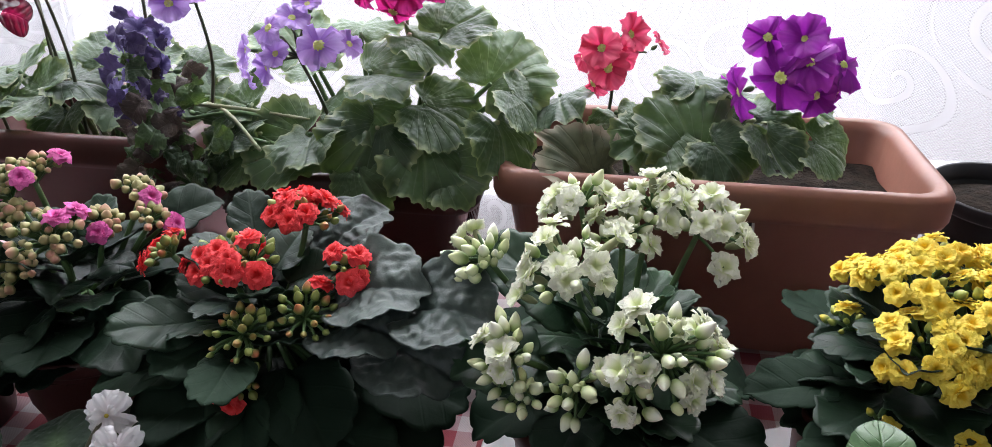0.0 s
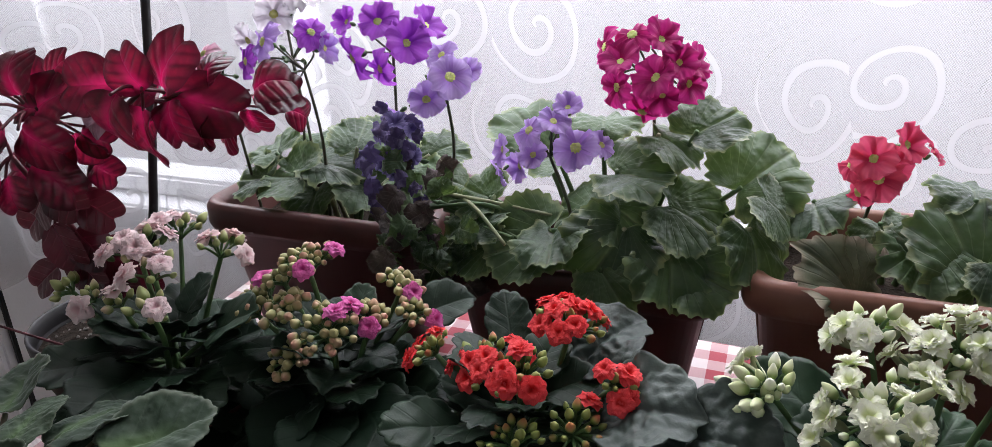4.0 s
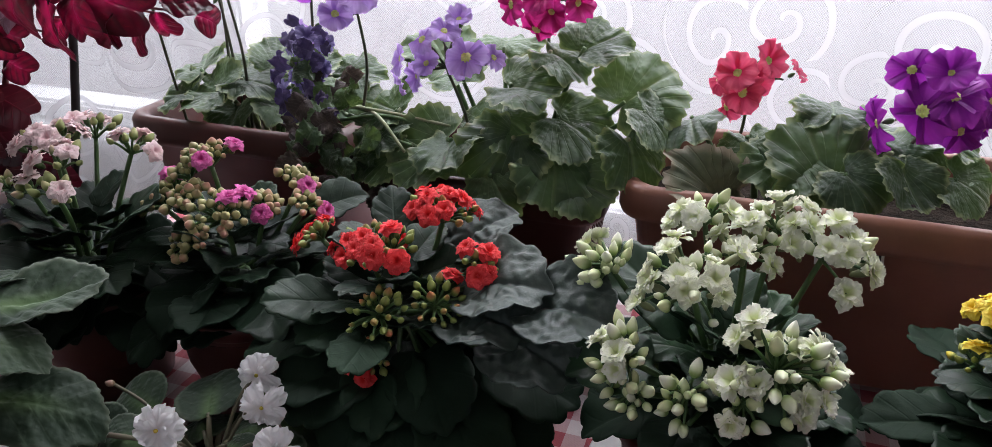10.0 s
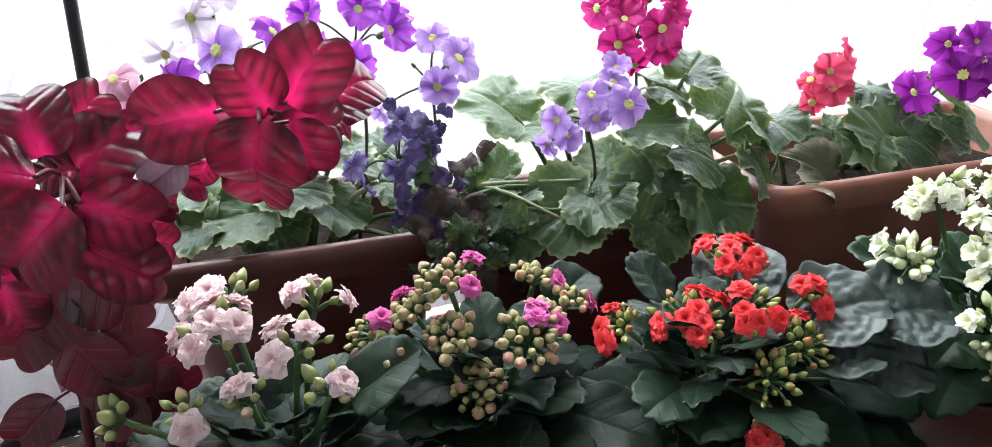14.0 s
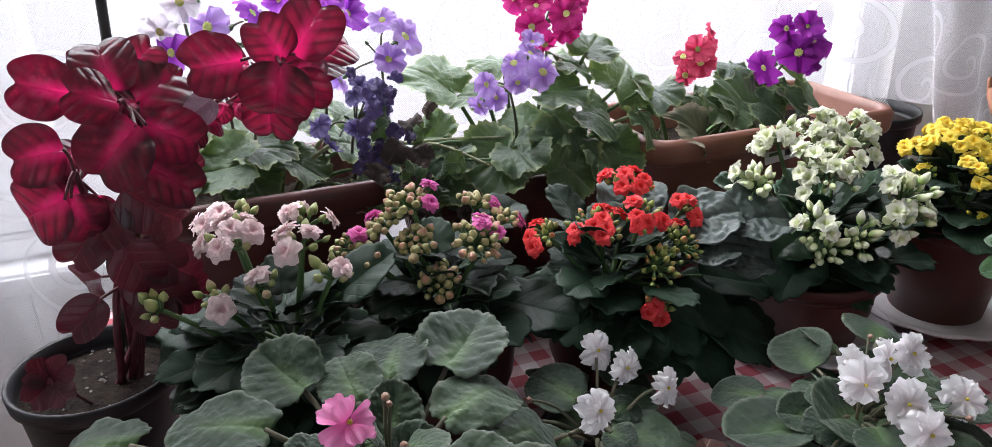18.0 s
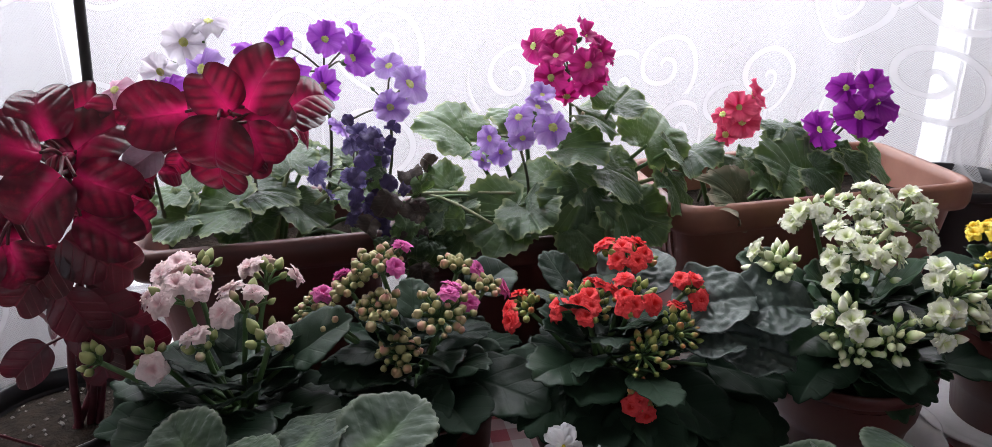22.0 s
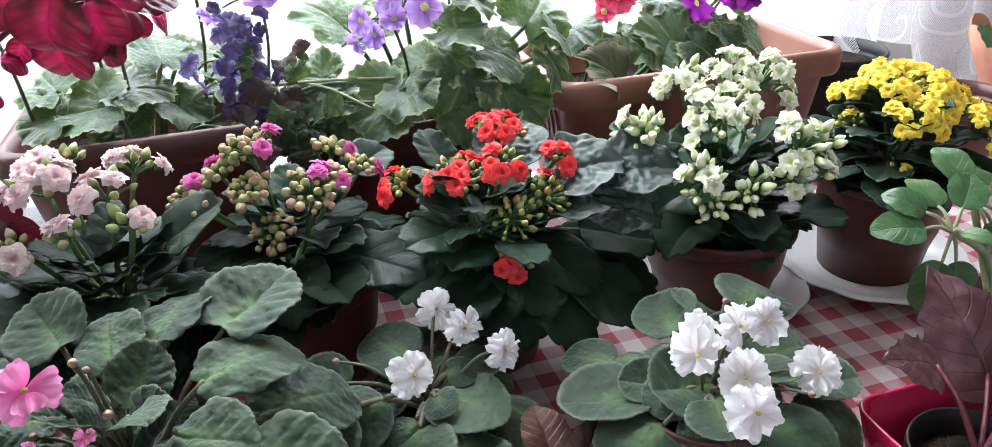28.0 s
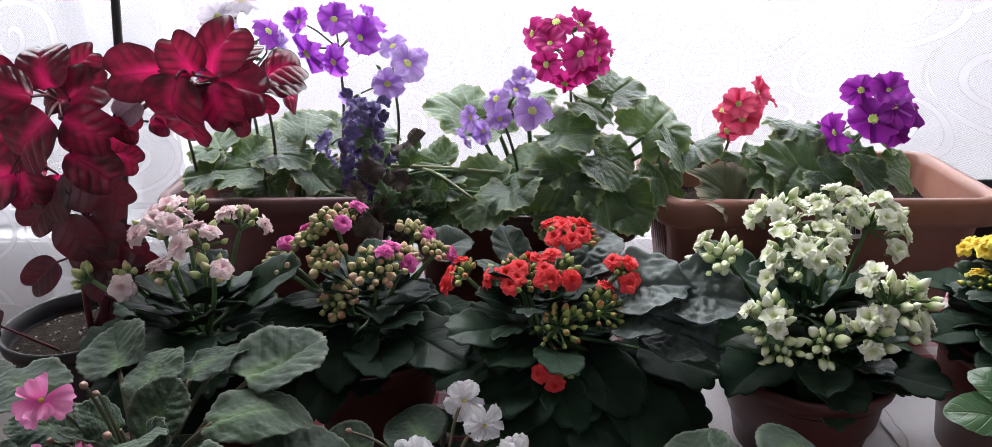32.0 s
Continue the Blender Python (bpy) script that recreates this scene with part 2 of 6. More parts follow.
    if cells:
        vor = node(m, "ShaderNodeTexVoronoi", Scale=cells)
        vor.feature = "SMOOTH_F1"
        link(m, tc.outputs["Object"], vor.inputs["Vector"])
        h = maths(m, "ADD", h, maths(m, "MULTIPLY", vor.outputs["Distance"], -1.6))
    link(m, bumped(m, h, bump, 0.0016), p.inputs["Normal"])
    if through:
        t = m.node_tree.nodes.new("ShaderNodeBsdfTranslucent")
        lit = mixed(m, glow, col, back or light)
        link(m, lit, t.inputs[0])
        mx = m.node_tree.nodes.new("ShaderNodeMixShader")
        mx.inputs[0].default_value = through
        out = m.node_tree.nodes["Material Output"]
        link(m, p.outputs[0], mx.inputs[1])
        link(m, t.outputs[0], mx.inputs[2])
        link(m, mx.outputs[0], out.inputs[0])
    return m


def petal_shader(name, base, tip, through=0.4, vary=0.3, streak=0.25):
    """A petal: colour from base to tip, faint streaks, light passing through."""
    m, p = shader(name, 0.55, 0.0, 0.3)
    tc = m.node_tree.nodes.new("ShaderNodeTexCoord")
    sep = m.node_tree.nodes.new("ShaderNodeSeparateXYZ")
    link(m, tc.outputs["UV"], sep.inputs[0])
    info = m.node_tree.nodes.new("ShaderNodeObjectInfo")
    big = noise_at(m, 90.0)
    st = maths(m, "ABSOLUTE", maths(m, "SINE", maths(m, "MULTIPLY", sep.outputs[0], 22.0)))
    col = mixed(m, smooth_step(m, maths(m, "ADD", sep.outputs[1], maths(m, "MULTIPLY_ADD", big, 0.4, -0.2)), 0.1, 0.8), base, tip)
    col = mixed(m, maths(m, "MULTIPLY", st, streak * 0.6), col, base)
    col = mixed(m, maths(m, "MULTIPLY", info.outputs["Random"], vary), col, base)
    link(m, col, p.inputs["Base Color"])
    link(m, bumped(m, maths(m, "ADD", st, big), 0.25, 0.0006), p.inputs["Normal"])
    t = m.node_tree.nodes.new("ShaderNodeBsdfTranslucent")
    link(m, col, t.inputs[0])
    mx = m.node_tree.nodes.new("ShaderNodeMixShader")
    mx.inputs[0].default_value = through
    link(m, p.outputs[0], mx.inputs[1])
    link(m, t.outputs[0], mx.inputs[2])
    link(m, mx.outputs[0], m.node_tree.nodes["Material Output"].inputs[0])
    return m


def bud_shader(name, low, high, blush, share=0.5):
    """A bud: green foot, coloured top, some of them blushing."""
    m, p = shader(name, 0.45, 0.0, 0.4)
    tc = m.node_tree.nodes.new("ShaderNodeTexCoord")
    sep = m.node_tree.nodes.new("ShaderNodeSeparateXYZ")
    link(m, tc.outputs["UV"], sep.inputs[0])
    info = m.node_tree.nodes.new("ShaderNodeObjectInfo")
    big = noise_at(m, 120.0)
    col = mixed(m, smooth_step(m, maths(m, "ADD", sep.outputs[1], maths(m, "MULTIPLY_ADD", big, 0.3, -0.15)), 0.15, 0.7), low, high)
    pick = smooth_step(m, info.outputs["Random"], 1.0 - share, 1.0)
    col = mixed(m, maths(m, "MULTIPLY", pick, smooth_step(m, sep.outputs[1], 0.3, 0.9)), col, blush)
    link(m, col, p.inputs["Base Color"])
    link(m, bumped(m, big, 0.2, 0.0005), p.inputs["Normal"])
    return m


LEAF_KAL = leaf_shader("kalanchoe_leaf", (0.010, 0.026, 0.014), (0.024, 0.054, 0.028), (0.030, 0.062, 0.032), 0.48, 0.04, 5.0, bump=0.45, spec=0.28, frost=(0.032, 0.052, 0.038), cells=70.0, vmix=0.12, vdeep=0.3)
LEAF_CRINKLED = leaf_shader("crinkled_leaf", (0.036, 0.056, 0.046), (0.070, 0.095, 0.082), (0.07, 0.09, 0.08), 0.50, 0.03, 4.0, bump=0.9, spec=0.42, frost=(0.10, 0.12, 0.11), cells=110.0, vmix=0.1, vdeep=0.08)
# darker, duller copy of the kalanchoe leaf: shade below the plant, as colour
LEAF_SHADED = leaf_shader("shaded_kalanchoe_leaf", (0.008, 0.020, 0.011), (0.017, 0.038, 0.021), (0.022, 0.045, 0.024), 0.68, 0.02, 5.0, bump=0.5, spec=0.12, cells=80.0, vmix=0.12, vdeep=0.3)
LEAF_WHITE_KAL = leaf_shader("crenate_leaf", (0.018, 0.046, 0.022), (0.036, 0.084, 0.038), (0.05, 0.10, 0.045), 0.40, 0.06, 5.0, bump=0.4, spec=0.34, frost=(0.05, 0.085, 0.055), vmix=0.12, vdeep=0.3)
LEAF_VIOLET = leaf_shader("violet_leaf", (0.016, 0.036, 0.019), (0.046, 0.080, 0.042), (0.085, 0.12, 0.075), 0.60, 0.12, 5.0, back=(0.12, 0.24, 0.06), bump=0.42, spec=0.26, sheen=0.2, frost=(0.055, 0.080, 0.056), edge=(0.085, 0.11, 0.075), cells=230.0, vmix=0.15, vdeep=0.15, rim=0.88, core=(0.085, 0.15, 0.055), disc=True)
LEAF_PRIM = leaf_shader("primula_leaf", (0.020, 0.056, 0.022), (0.068, 0.136, 0.050), (0.14, 0.20, 0.10), 0.44, 0.23, 8.0, back=(0.26, 0.40, 0.06), bump=0.4, edge=(0.20, 0.26, 0.11), fan=True, sheen=0.14, frost=(0.085, 0.130, 0.075), cells=200.0, vmix=0.55, vdeep=0.9, rim=0.86, disc=True)
LEAF_DRY = leaf_shader("withered_leaf", (0.045, 0.065, 0.035), (0.12, 0.14, 0.075), (0.17, 0.17, 0.10), 0.7, 0.12, 9.0, bump=0.8, edge=(0.32, 0.28, 0.20), fan=True, rim=0.7, disc=True)
LEAF_RED = leaf_shader("red_leaf", (0.045, 0.004, 0.012), (0.30, 0.010, 0.050), (0.024, 0.003, 0.008), 0.29, 0.46, 5.0, back=(0.80, 0.012, 0.08), bump=0.6, edge=(0.030, 0.003, 0.010), spec=0.62, vmix=0.72, vdeep=0.7, rim=0.62, glow=0.10, bands=0.9, frost=(0.44, 0.012, 0.055), core=(0.66, 0.016, 0.14), disc=True)
LEAF_BEG = leaf_shader("begonia_leaf", (0.085, 0.030, 0.038), (0.17, 0.080, 0.085), (0.06, 0.02, 0.028), 0.40, 0.06, 6.0, back=(0.3, 0.08, 0.1), bump=0.7, frost=(0.26, 0.16, 0.17))
LEAF_LIGHT = leaf_shader("seedling_leaf", (0.040, 0.105, 0.034), (0.088, 0.175, 0.062), (0.15, 0.24, 0.10), 0.36, 0.14, 6.0, bump=0.5, frost=(0.10, 0.17, 0.10), vmix=0.18)
STEM_GREEN = plain("green_stem", (0.06, 0.13, 0.04), (0.10, 0.18, 0.06), 0.5, 60.0)
STEM_PALE = plain("pale_stem", (0.20, 0.24, 0.11), (0.34, 0.36, 0.20), 0.5, 60.0)
STEM_DULL = plain("dull_green_stem", (0.055, 0.075, 0.035), (0.10, 0.10, 0.06), 0.6, 60.0)
STEM_RED = plain("red_stem", (0.06, 0.010, 0.015), (0.16, 0.025, 0.04), 0.45, 60.0)
SOIL = plain("potting_soil", (0.012, 0.009, 0.007), (0.035, 0.026, 0.02), 0.95, 70.0, 0.9, 260.0, 0.1, 0.004)
TERRACOTTA = plain("brown_plastic", (0.21, 0.085, 0.055), (0.29, 0.125, 0.085), 0.42, 14.0, 0.08, 220.0)
POT_BROWN = plain("dark_brown_plastic", (0.070, 0.018, 0.014), (0.105, 0.027, 0.020), 0.42, 14.0, 0.08, 220.0)
POT_BLACK = plain("black_plastic", (0.010, 0.010, 0.011), (0.020, 0.019, 0.020), 0.45, 14.0, 0.08, 220.0, 0.3)
POT_RED = plain("magenta_plastic", (0.42, 0.008, 0.06), (0.50, 0.012, 0.08), 0.3, 14.0, 0.05, 220.0)
PORCELAIN = plain("white_porcelain", (0.72, 0.70, 0.70), (0.80, 0.78, 0.78), 0.18, 12.0, 0.04, 200.0)
PVC = plain("white_pvc", (0.80, 0.81, 0.82), (0.86, 0.87, 0.88), 0.35, 5.0, 0.03, 240.0)
WALL = plain("white_wall_paint", (0.62, 0.61, 0.58), (0.70, 0.69, 0.66), 0.85, 3.0, 0.1, 120.0)
GASKET = plain("black_rubber", (0.015, 0.015, 0.015), (0.03, 0.03, 0.03), 0.7, 40.0)
WOOD_FLOOR = plain("brown_laminate", (0.16, 0.09, 0.05), (0.24, 0.14, 0.08), 0.45, 3.0, 0.1, 60.0)
YELLOW_EYE = plain("yellow_eye", (0.55, 0.42, 0.03), (0.70, 0.60, 0.10), 0.6, 200.0)
PALE_EYE = plain("pale_green_eye", (0.50, 0.55, 0.12), (0.70, 0.72, 0.30), 0.6, 200.0)


def cloth_shader():
    """Red and white gingham: threads of two sets of stripes laid over one another."""
    m, p = shader("gingham_cloth", 0.9, 0.0, 0.15)
    tc = m.node_tree.nodes.new("ShaderNodeTexCoord")
    sep = m.node_tree.nodes.new("ShaderNodeSeparateXYZ")
    link(m, tc.outputs["UV"], sep.inputs[0])
    stripe = []
    for k in (0, 1):
        f = maths(m, "FRACT", maths(m, "DIVIDE", sep.outputs[k], 0.036))
        stripe.append(maths(m, "GREATER_THAN", f, 0.5))
    both = maths(m, "MULTIPLY", maths(m, "ADD", stripe[0], stripe[1]), 0.5)
    thread = maths(m, "MULTIPLY", maths(m, "SINE", maths(m, "MULTIPLY", sep.outputs[0], 4200.0)), maths(m, "SINE", maths(m, "MULTIPLY", sep.outputs[1], 4200.0)))
    big = noise_at(m, 9.0)
    col = mixed(m, both, (0.66, 0.60, 0.60), (0.36, 0.045, 0.065))
    col = mixed(m, maths(m, "MULTIPLY", big, 0.25), col, (0.5, 0.42, 0.42))
    link(m, col, p.inputs["Base Color"])
    link(m, bumped(m, maths(m, "ADD", thread, maths(m, "MULTIPLY", big, 2.0)), 0.3, 0.0006), p.inputs["Normal"])
    return m


def lace_shader():
    """White lace: open net of small holes, closely woven spiral scrolls, light passing through the threads."""
    m, p = shader("lace_curtain", 0.9, 0.0, 0.1)
    tc = m.node_tree.nodes.new("ShaderNodeTexCoord")
    uv = tc.outputs["UV"]
    warp = node(m, "ShaderNodeTexNoise", Scale=6.0, Detail=1.0)
    link(m, uv, warp.inputs["Vector"])
    add = m.node_tree.nodes.new("ShaderNodeVectorMath")
    add.operation = "MULTIPLY_ADD"
    link(m, warp.outputs["Color"], add.inputs[0])
    add.inputs[1].default_value = (0.05, 0.05, 0.0)
    link(m, uv, add.inputs[2])
    vor = node(m, "ShaderNodeTexVoronoi", Scale=7.6, Randomness=0.85)
    vor.voronoi_dimensions = "2D"
    link(m, add.outputs[0], vor.inputs["Vector"])
    rel = m.node_tree.nodes.new("ShaderNodeVectorMath")
    rel.operation = "SUBTRACT"
    link(m, add.outputs[0], rel.inputs[0])
    link(m, vor.outputs["Position"], rel.inputs[1])
    rs = m.node_tree.nodes.new("ShaderNodeSeparateXYZ")
    link(m, rel.outputs[0], rs.inputs[0])
    angle = maths(m, "DIVIDE", maths(m, "ARCTAN2", rs.outputs[1], rs.outputs[0]), 2 * math.pi)
    dist = vor.outputs["Distance"]
    turn = maths(m, "FRACT", maths(m, "ADD", maths(m, "MULTIPLY", dist, 4.2), angle))
    band = maths(m, "SUBTRACT", 1.0, smooth_step(m, maths(m, "ABSOLUTE", maths(m, "SUBTRACT", turn, 0.5)), 0.08, 0.15))
    inside = maths(m, "SUBTRACT", 1.0, smooth_step(m, dist, 0.44, 0.50))
    scroll = maths(m, "MULTIPLY", band, inside)
    sep = m.node_tree.nodes.new("ShaderNodeSeparateXYZ")
    link(m, uv, sep.inputs[0])
    net = maths(m, "MULTIPLY", maths(m, "SINE", maths(m, "MULTIPLY", maths(m, "ADD", sep.outputs[0], maths(m, "MULTIPLY", sep.outputs[1], 0.8)), 1250.0)), maths(m, "SINE", maths(m, "MULTIPLY", maths(m, "SUBTRACT", sep.outputs[0], maths(m, "MULTIPLY", sep.outputs[1], 0.8)), 1250.0)))
    net = smooth_step(m, maths(m, "ABSOLUTE", net), 0.15, 0.6)
    hole = maths(m, "MULTIPLY", net, maths(m, "SUBTRACT", 1.0, scroll))
    cover = maths(m, "MULTIPLY_ADD", hole, -0.58, 0.90)
    dif = m.node_tree.nodes.new("ShaderNodeBsdfDiffuse")
    dif.inputs[0].default_value = (0.82, 0.82, 0.83, 1)
    tr = m.node_tree.nodes.new("ShaderNodeBsdfTranslucent")
    tr.inputs[0].default_value = (0.38, 0.38, 0.39, 1)
    both = m.node_tree.nodes.new("ShaderNodeMixShader")
    both.inputs[0].default_value = 0.5
    link(m, dif.outputs[0], both.inputs[1])
    link(m, tr.outputs[0], both.inputs[2])
    clear = m.node_tree.nodes.new("ShaderNodeBsdfTransparent")
    mx = m.node_tree.nodes.new("ShaderNodeMixShader")
    link(m, cover, mx.inputs[0])
    link(m, clear.outputs[0], mx.inputs[1])
    link(m, both.outputs[0], mx.inputs[2])
    link(m, mx.outputs[0], m.node_tree.nodes["Material Output"].inputs[0])
    return m


CLOTH, LACE = cloth_shader(), lace_shader()

# ---- the setting ----
TOP = 0.79
X0, X1, Y0, Y1 = -0.715, 0.80, 0.02, 0.775


def setting():
    s = lambda name, size, c, mat, label, cat: solo(name, box_mesh(name, size, mat), c, label, cat, kind="structure")
    s("floor", (4.4, 4.1, 0.1), (0.1, -0.95, -0.05), WOOD_FLOOR, "brown laminate floor of the room", "floor")
    s("ceiling", (4.4, 4.1, 0.1), (0.1, -0.95, 2.6), WALL, "white painted ceiling", "ceiling")
    s("wall_west", (0.1, 4.0, 2.55), (-2.05, -0.95, 1.275), WALL, "white painted side wall", "wall")
    s("wall_east", (0.1, 4.0, 2.55), (2.25, -0.95, 1.275), WALL, "white painted side wall", "wall")
    # an unseen window assumed in the wall behind, where the fill lamp stands
    s("wall_south_base", (4.2, 0.1, 0.95), (0.1, -2.9, 0.475), WALL, "white wall below the assumed window behind", "wall")
    s("wall_south_top", (4.2, 0.1, 0.25), (0.1, -2.9, 2.425), WALL, "white wall above the assumed window behind", "wall")
    s("wall_south_left", (0.48, 0.1, 1.35), (-1.76, -2.9, 1.625), WALL, "white wall beside the assumed window behind", "wall")
    s("wall_south_right", (1.88, 0.1, 1.35), (1.26, -2.9, 1.625), WALL, "white wall beside the assumed window behind", "wall")
    # the window wall: plain wall round one opening, boarded door panel below it
    s("wall_north_left", (0.35, 0.12, 2.55), (-1.825, 1.0, 1.275), WALL, "white wall beside the window", "wall")
    s("wall_north_right", (1.56, 0.12, 2.55), (1.42, 1.0, 1.275), WALL, "white wall beside the window", "wall")
    s("wall_north_top", (2.28, 0.12, 0.30), (-0.51, 1.0, 2.40), WALL, "white wall above the window", "wall")
    panel = thing("wall_panel", (-0.07, 0.96, 0.0), "white grooved plastic boards below the window", "wall panel", kind="structure")
    board = box_mesh("board", (0.1285, 0.045, 0.71), PVC, 0.002)
    x = -1.398
    while x < 0.56:
        part("board", board, panel, Matrix.Translation((x, 0.9525, 0.405)))
        x += 0.1315
    part("panel_backing", box_mesh("panel_backing", (2.05, 0.03, 0.72), GASKET), panel, Matrix.Translation((-0.44, 0.99, 0.405)))
    part("gasket", box_mesh("gasket", (0.012, 0.012, 0.73), GASKET, 0.003), panel, Matrix.Translation((-1.475, 0.935, 0.405)))
    part("gasket", box_mesh("gasket", (2.08, 0.012, 0.012), GASKET, 0.003), panel, Matrix.Translation((-0.43, 0.935, 0.046)))
    part("frame", box_mesh("frame", (0.155, 0.09, 2.25), PVC, 0.008), panel, Matrix.Translation((-1.562, 0.955, 1.125)))
    part("frame", box_mesh("frame", (2.08, 0.09, 0.038), PVC, 0.006), panel, Matrix.Translation((-0.43, 0.955, 0.019)))
    hinge = part("hinge", box_mesh("hinge", (0.016, 0.02, 0.085), PVC, 0.004), panel, Matrix.Translation((-1.638, 0.90, 0.17)))
    part("hinge_pin", lathe("hinge_pin", [(0.001, 0), (0.007, 0), (0.007, 0.09), (0.001, 0.09)], PVC, 14), hinge, Matrix.Translation((-0.004, -0.006, -0.045)))
    win = thing("window_1", (-0.07, 1.0, 0.85), "white plastic window frame with bright daylight behind", "window", kind="structure")
    rail = box_mesh("rail", (2.05, 0.07, 0.07), PVC, 0.006)
    part("window_sill", box_mesh("window_sill", (2.12, 0.09, 0.03), PVC, 0.005), win, Matrix.Translation((-0.42, 0.965, 0.777)))
    part("window_frame", box_mesh("rail", (2.05, 0.07, 0.035), PVC, 0.006), win, Matrix.Translation((-0.43, 1.0, 0.812)))
    part("window_frame", rail, win, Matrix.Translation((-0.43, 1.0, 2.215)))
    post = box_mesh("post", (0.07, 0.07, 1.34), PVC, 0.006)
    for x in (-1.445, 0.605):
        part("window_frame", post, win, Matrix.Translation((x, 1.0, 1.505)))
    part("mullion", box_mesh("mullion", (0.11, 0.08, 1.34), PVC, 0.006), win, Matrix.Translation((-0.80, 1.0, 1.505)))
    # frame of the assumed window, made to hold the fill lamp
    assumed_win = thing("assumed_window", (-0.6, -2.9, 0.95), "white frame of an unseen window assumed in the wall behind", "window", kind="structure")
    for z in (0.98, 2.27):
        part("window_frame", box_mesh("rail", (1.84, 0.07, 0.06), PVC, 0.006), assumed_win, Matrix.Translation((-0.6, -2.9, z)))
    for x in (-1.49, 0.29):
        part("window_frame", box_mesh("post", (0.06, 0.07, 1.22), PVC, 0.006), assumed_win, Matrix.Translation((x, -2.9, 1.625)))
    solo("backdrop", box_mesh("backdrop", (12.0, 0.05, 7.0), BACK), (0.0, 4.5, 1.6), "pale bright sky outside the window", "backdrop", kind="structure")


BACK = bpy.data.materials.new("bright_sky")
BACK.use_nodes = True
bn = BACK.node_tree.nodes
em = bn.new("ShaderNodeEmission")
em.inputs[0].default_value, em.inputs[1].default_value = (0.94, 0.96, 1.0, 1.0), 0.78
BACK.node_tree.links.new(em.outputs[0], bn["Material Output"].inputs[0])
setting()


def table():
    t = thing("table", ((X0 + X1) / 2, (Y0 + Y1) / 2, 0), "table hidden beneath a gingham cloth", "table")
    part("tabletop", box_mesh("tabletop", (X1 - X0 - 0.01, Y1 - Y0 - 0.01, 0.03), WOOD_FLOOR, 0.004), t, Matrix.Translation(((X0 + X1) / 2, (Y0 + Y1) / 2, TOP - 0.019)))
    leg = box_mesh("leg", (0.05, 0.05, TOP - 0.034), WOOD_FLOOR, 0.004)
    for x in (X0 + 0.06, X1 - 0.06):
        for y in (Y0 + 0.06, Y1 - 0.06):
            part("leg", leg, t, Matrix.Translation((x, y, (TOP - 0.034) / 2)))
    # the cloth: flat on the top, rounded over the edge, hanging in shallow folds
    drop, n = 0.20, 96
    xs = np.concatenate([X0 - np.linspace(drop, 0, 9)[:-1], np.linspace(X0, X1, 60), X1 + np.linspace(0, drop, 9)[1:]])
    ys = np.concatenate([Y0 - np.linspace(drop, 0, 9)[:-1], np.linspace(Y0, Y1, 36)])
    verts, uvs, faces = [], [], []
    for y in ys:
        for x in xs:
            dx = max(X0 - x, 0, x - X1)
            dy = max(Y0 - y, 0)
            d = max(dx, dy)
            fold = 0.012 * math.sin(22 * (y if dx > dy else x)) * d / drop
            px = min(max(x, X0), X1) + (fold + 0.002 + 0.05 * d) * (-1 if x < X0 else 1 if x > X1 else 0)
            py = max(y, Y0) - ((fold + 0.002 + 0.05 * d) if y < Y0 else 0)
            z = TOP - max(d - 0.004, 0) + (0.0008 * math.sin(31 * x) * math.sin(27 * y) if d == 0 else 0)
            verts.append((px, py, z))
            uvs.append((x, y))
    w = len(xs)
    for j in range(len(ys) - 1):
        for i in range(w - 1):
            faces.append((j * w + i, j * w + i + 1, (j + 1) * w + i + 1, (j + 1) * w + i))
    me = mesh("tablecloth", verts, faces, CLOTH, uvs)
    ob = solo("tablecloth", me, (0, 0, 0), "red and white gingham tablecloth hanging over the table edge", "tablecloth")
    sol = ob.modifiers.new("thick", "SOLIDIFY")
    sol.thickness, sol.offset = 0.0012, -1


table()


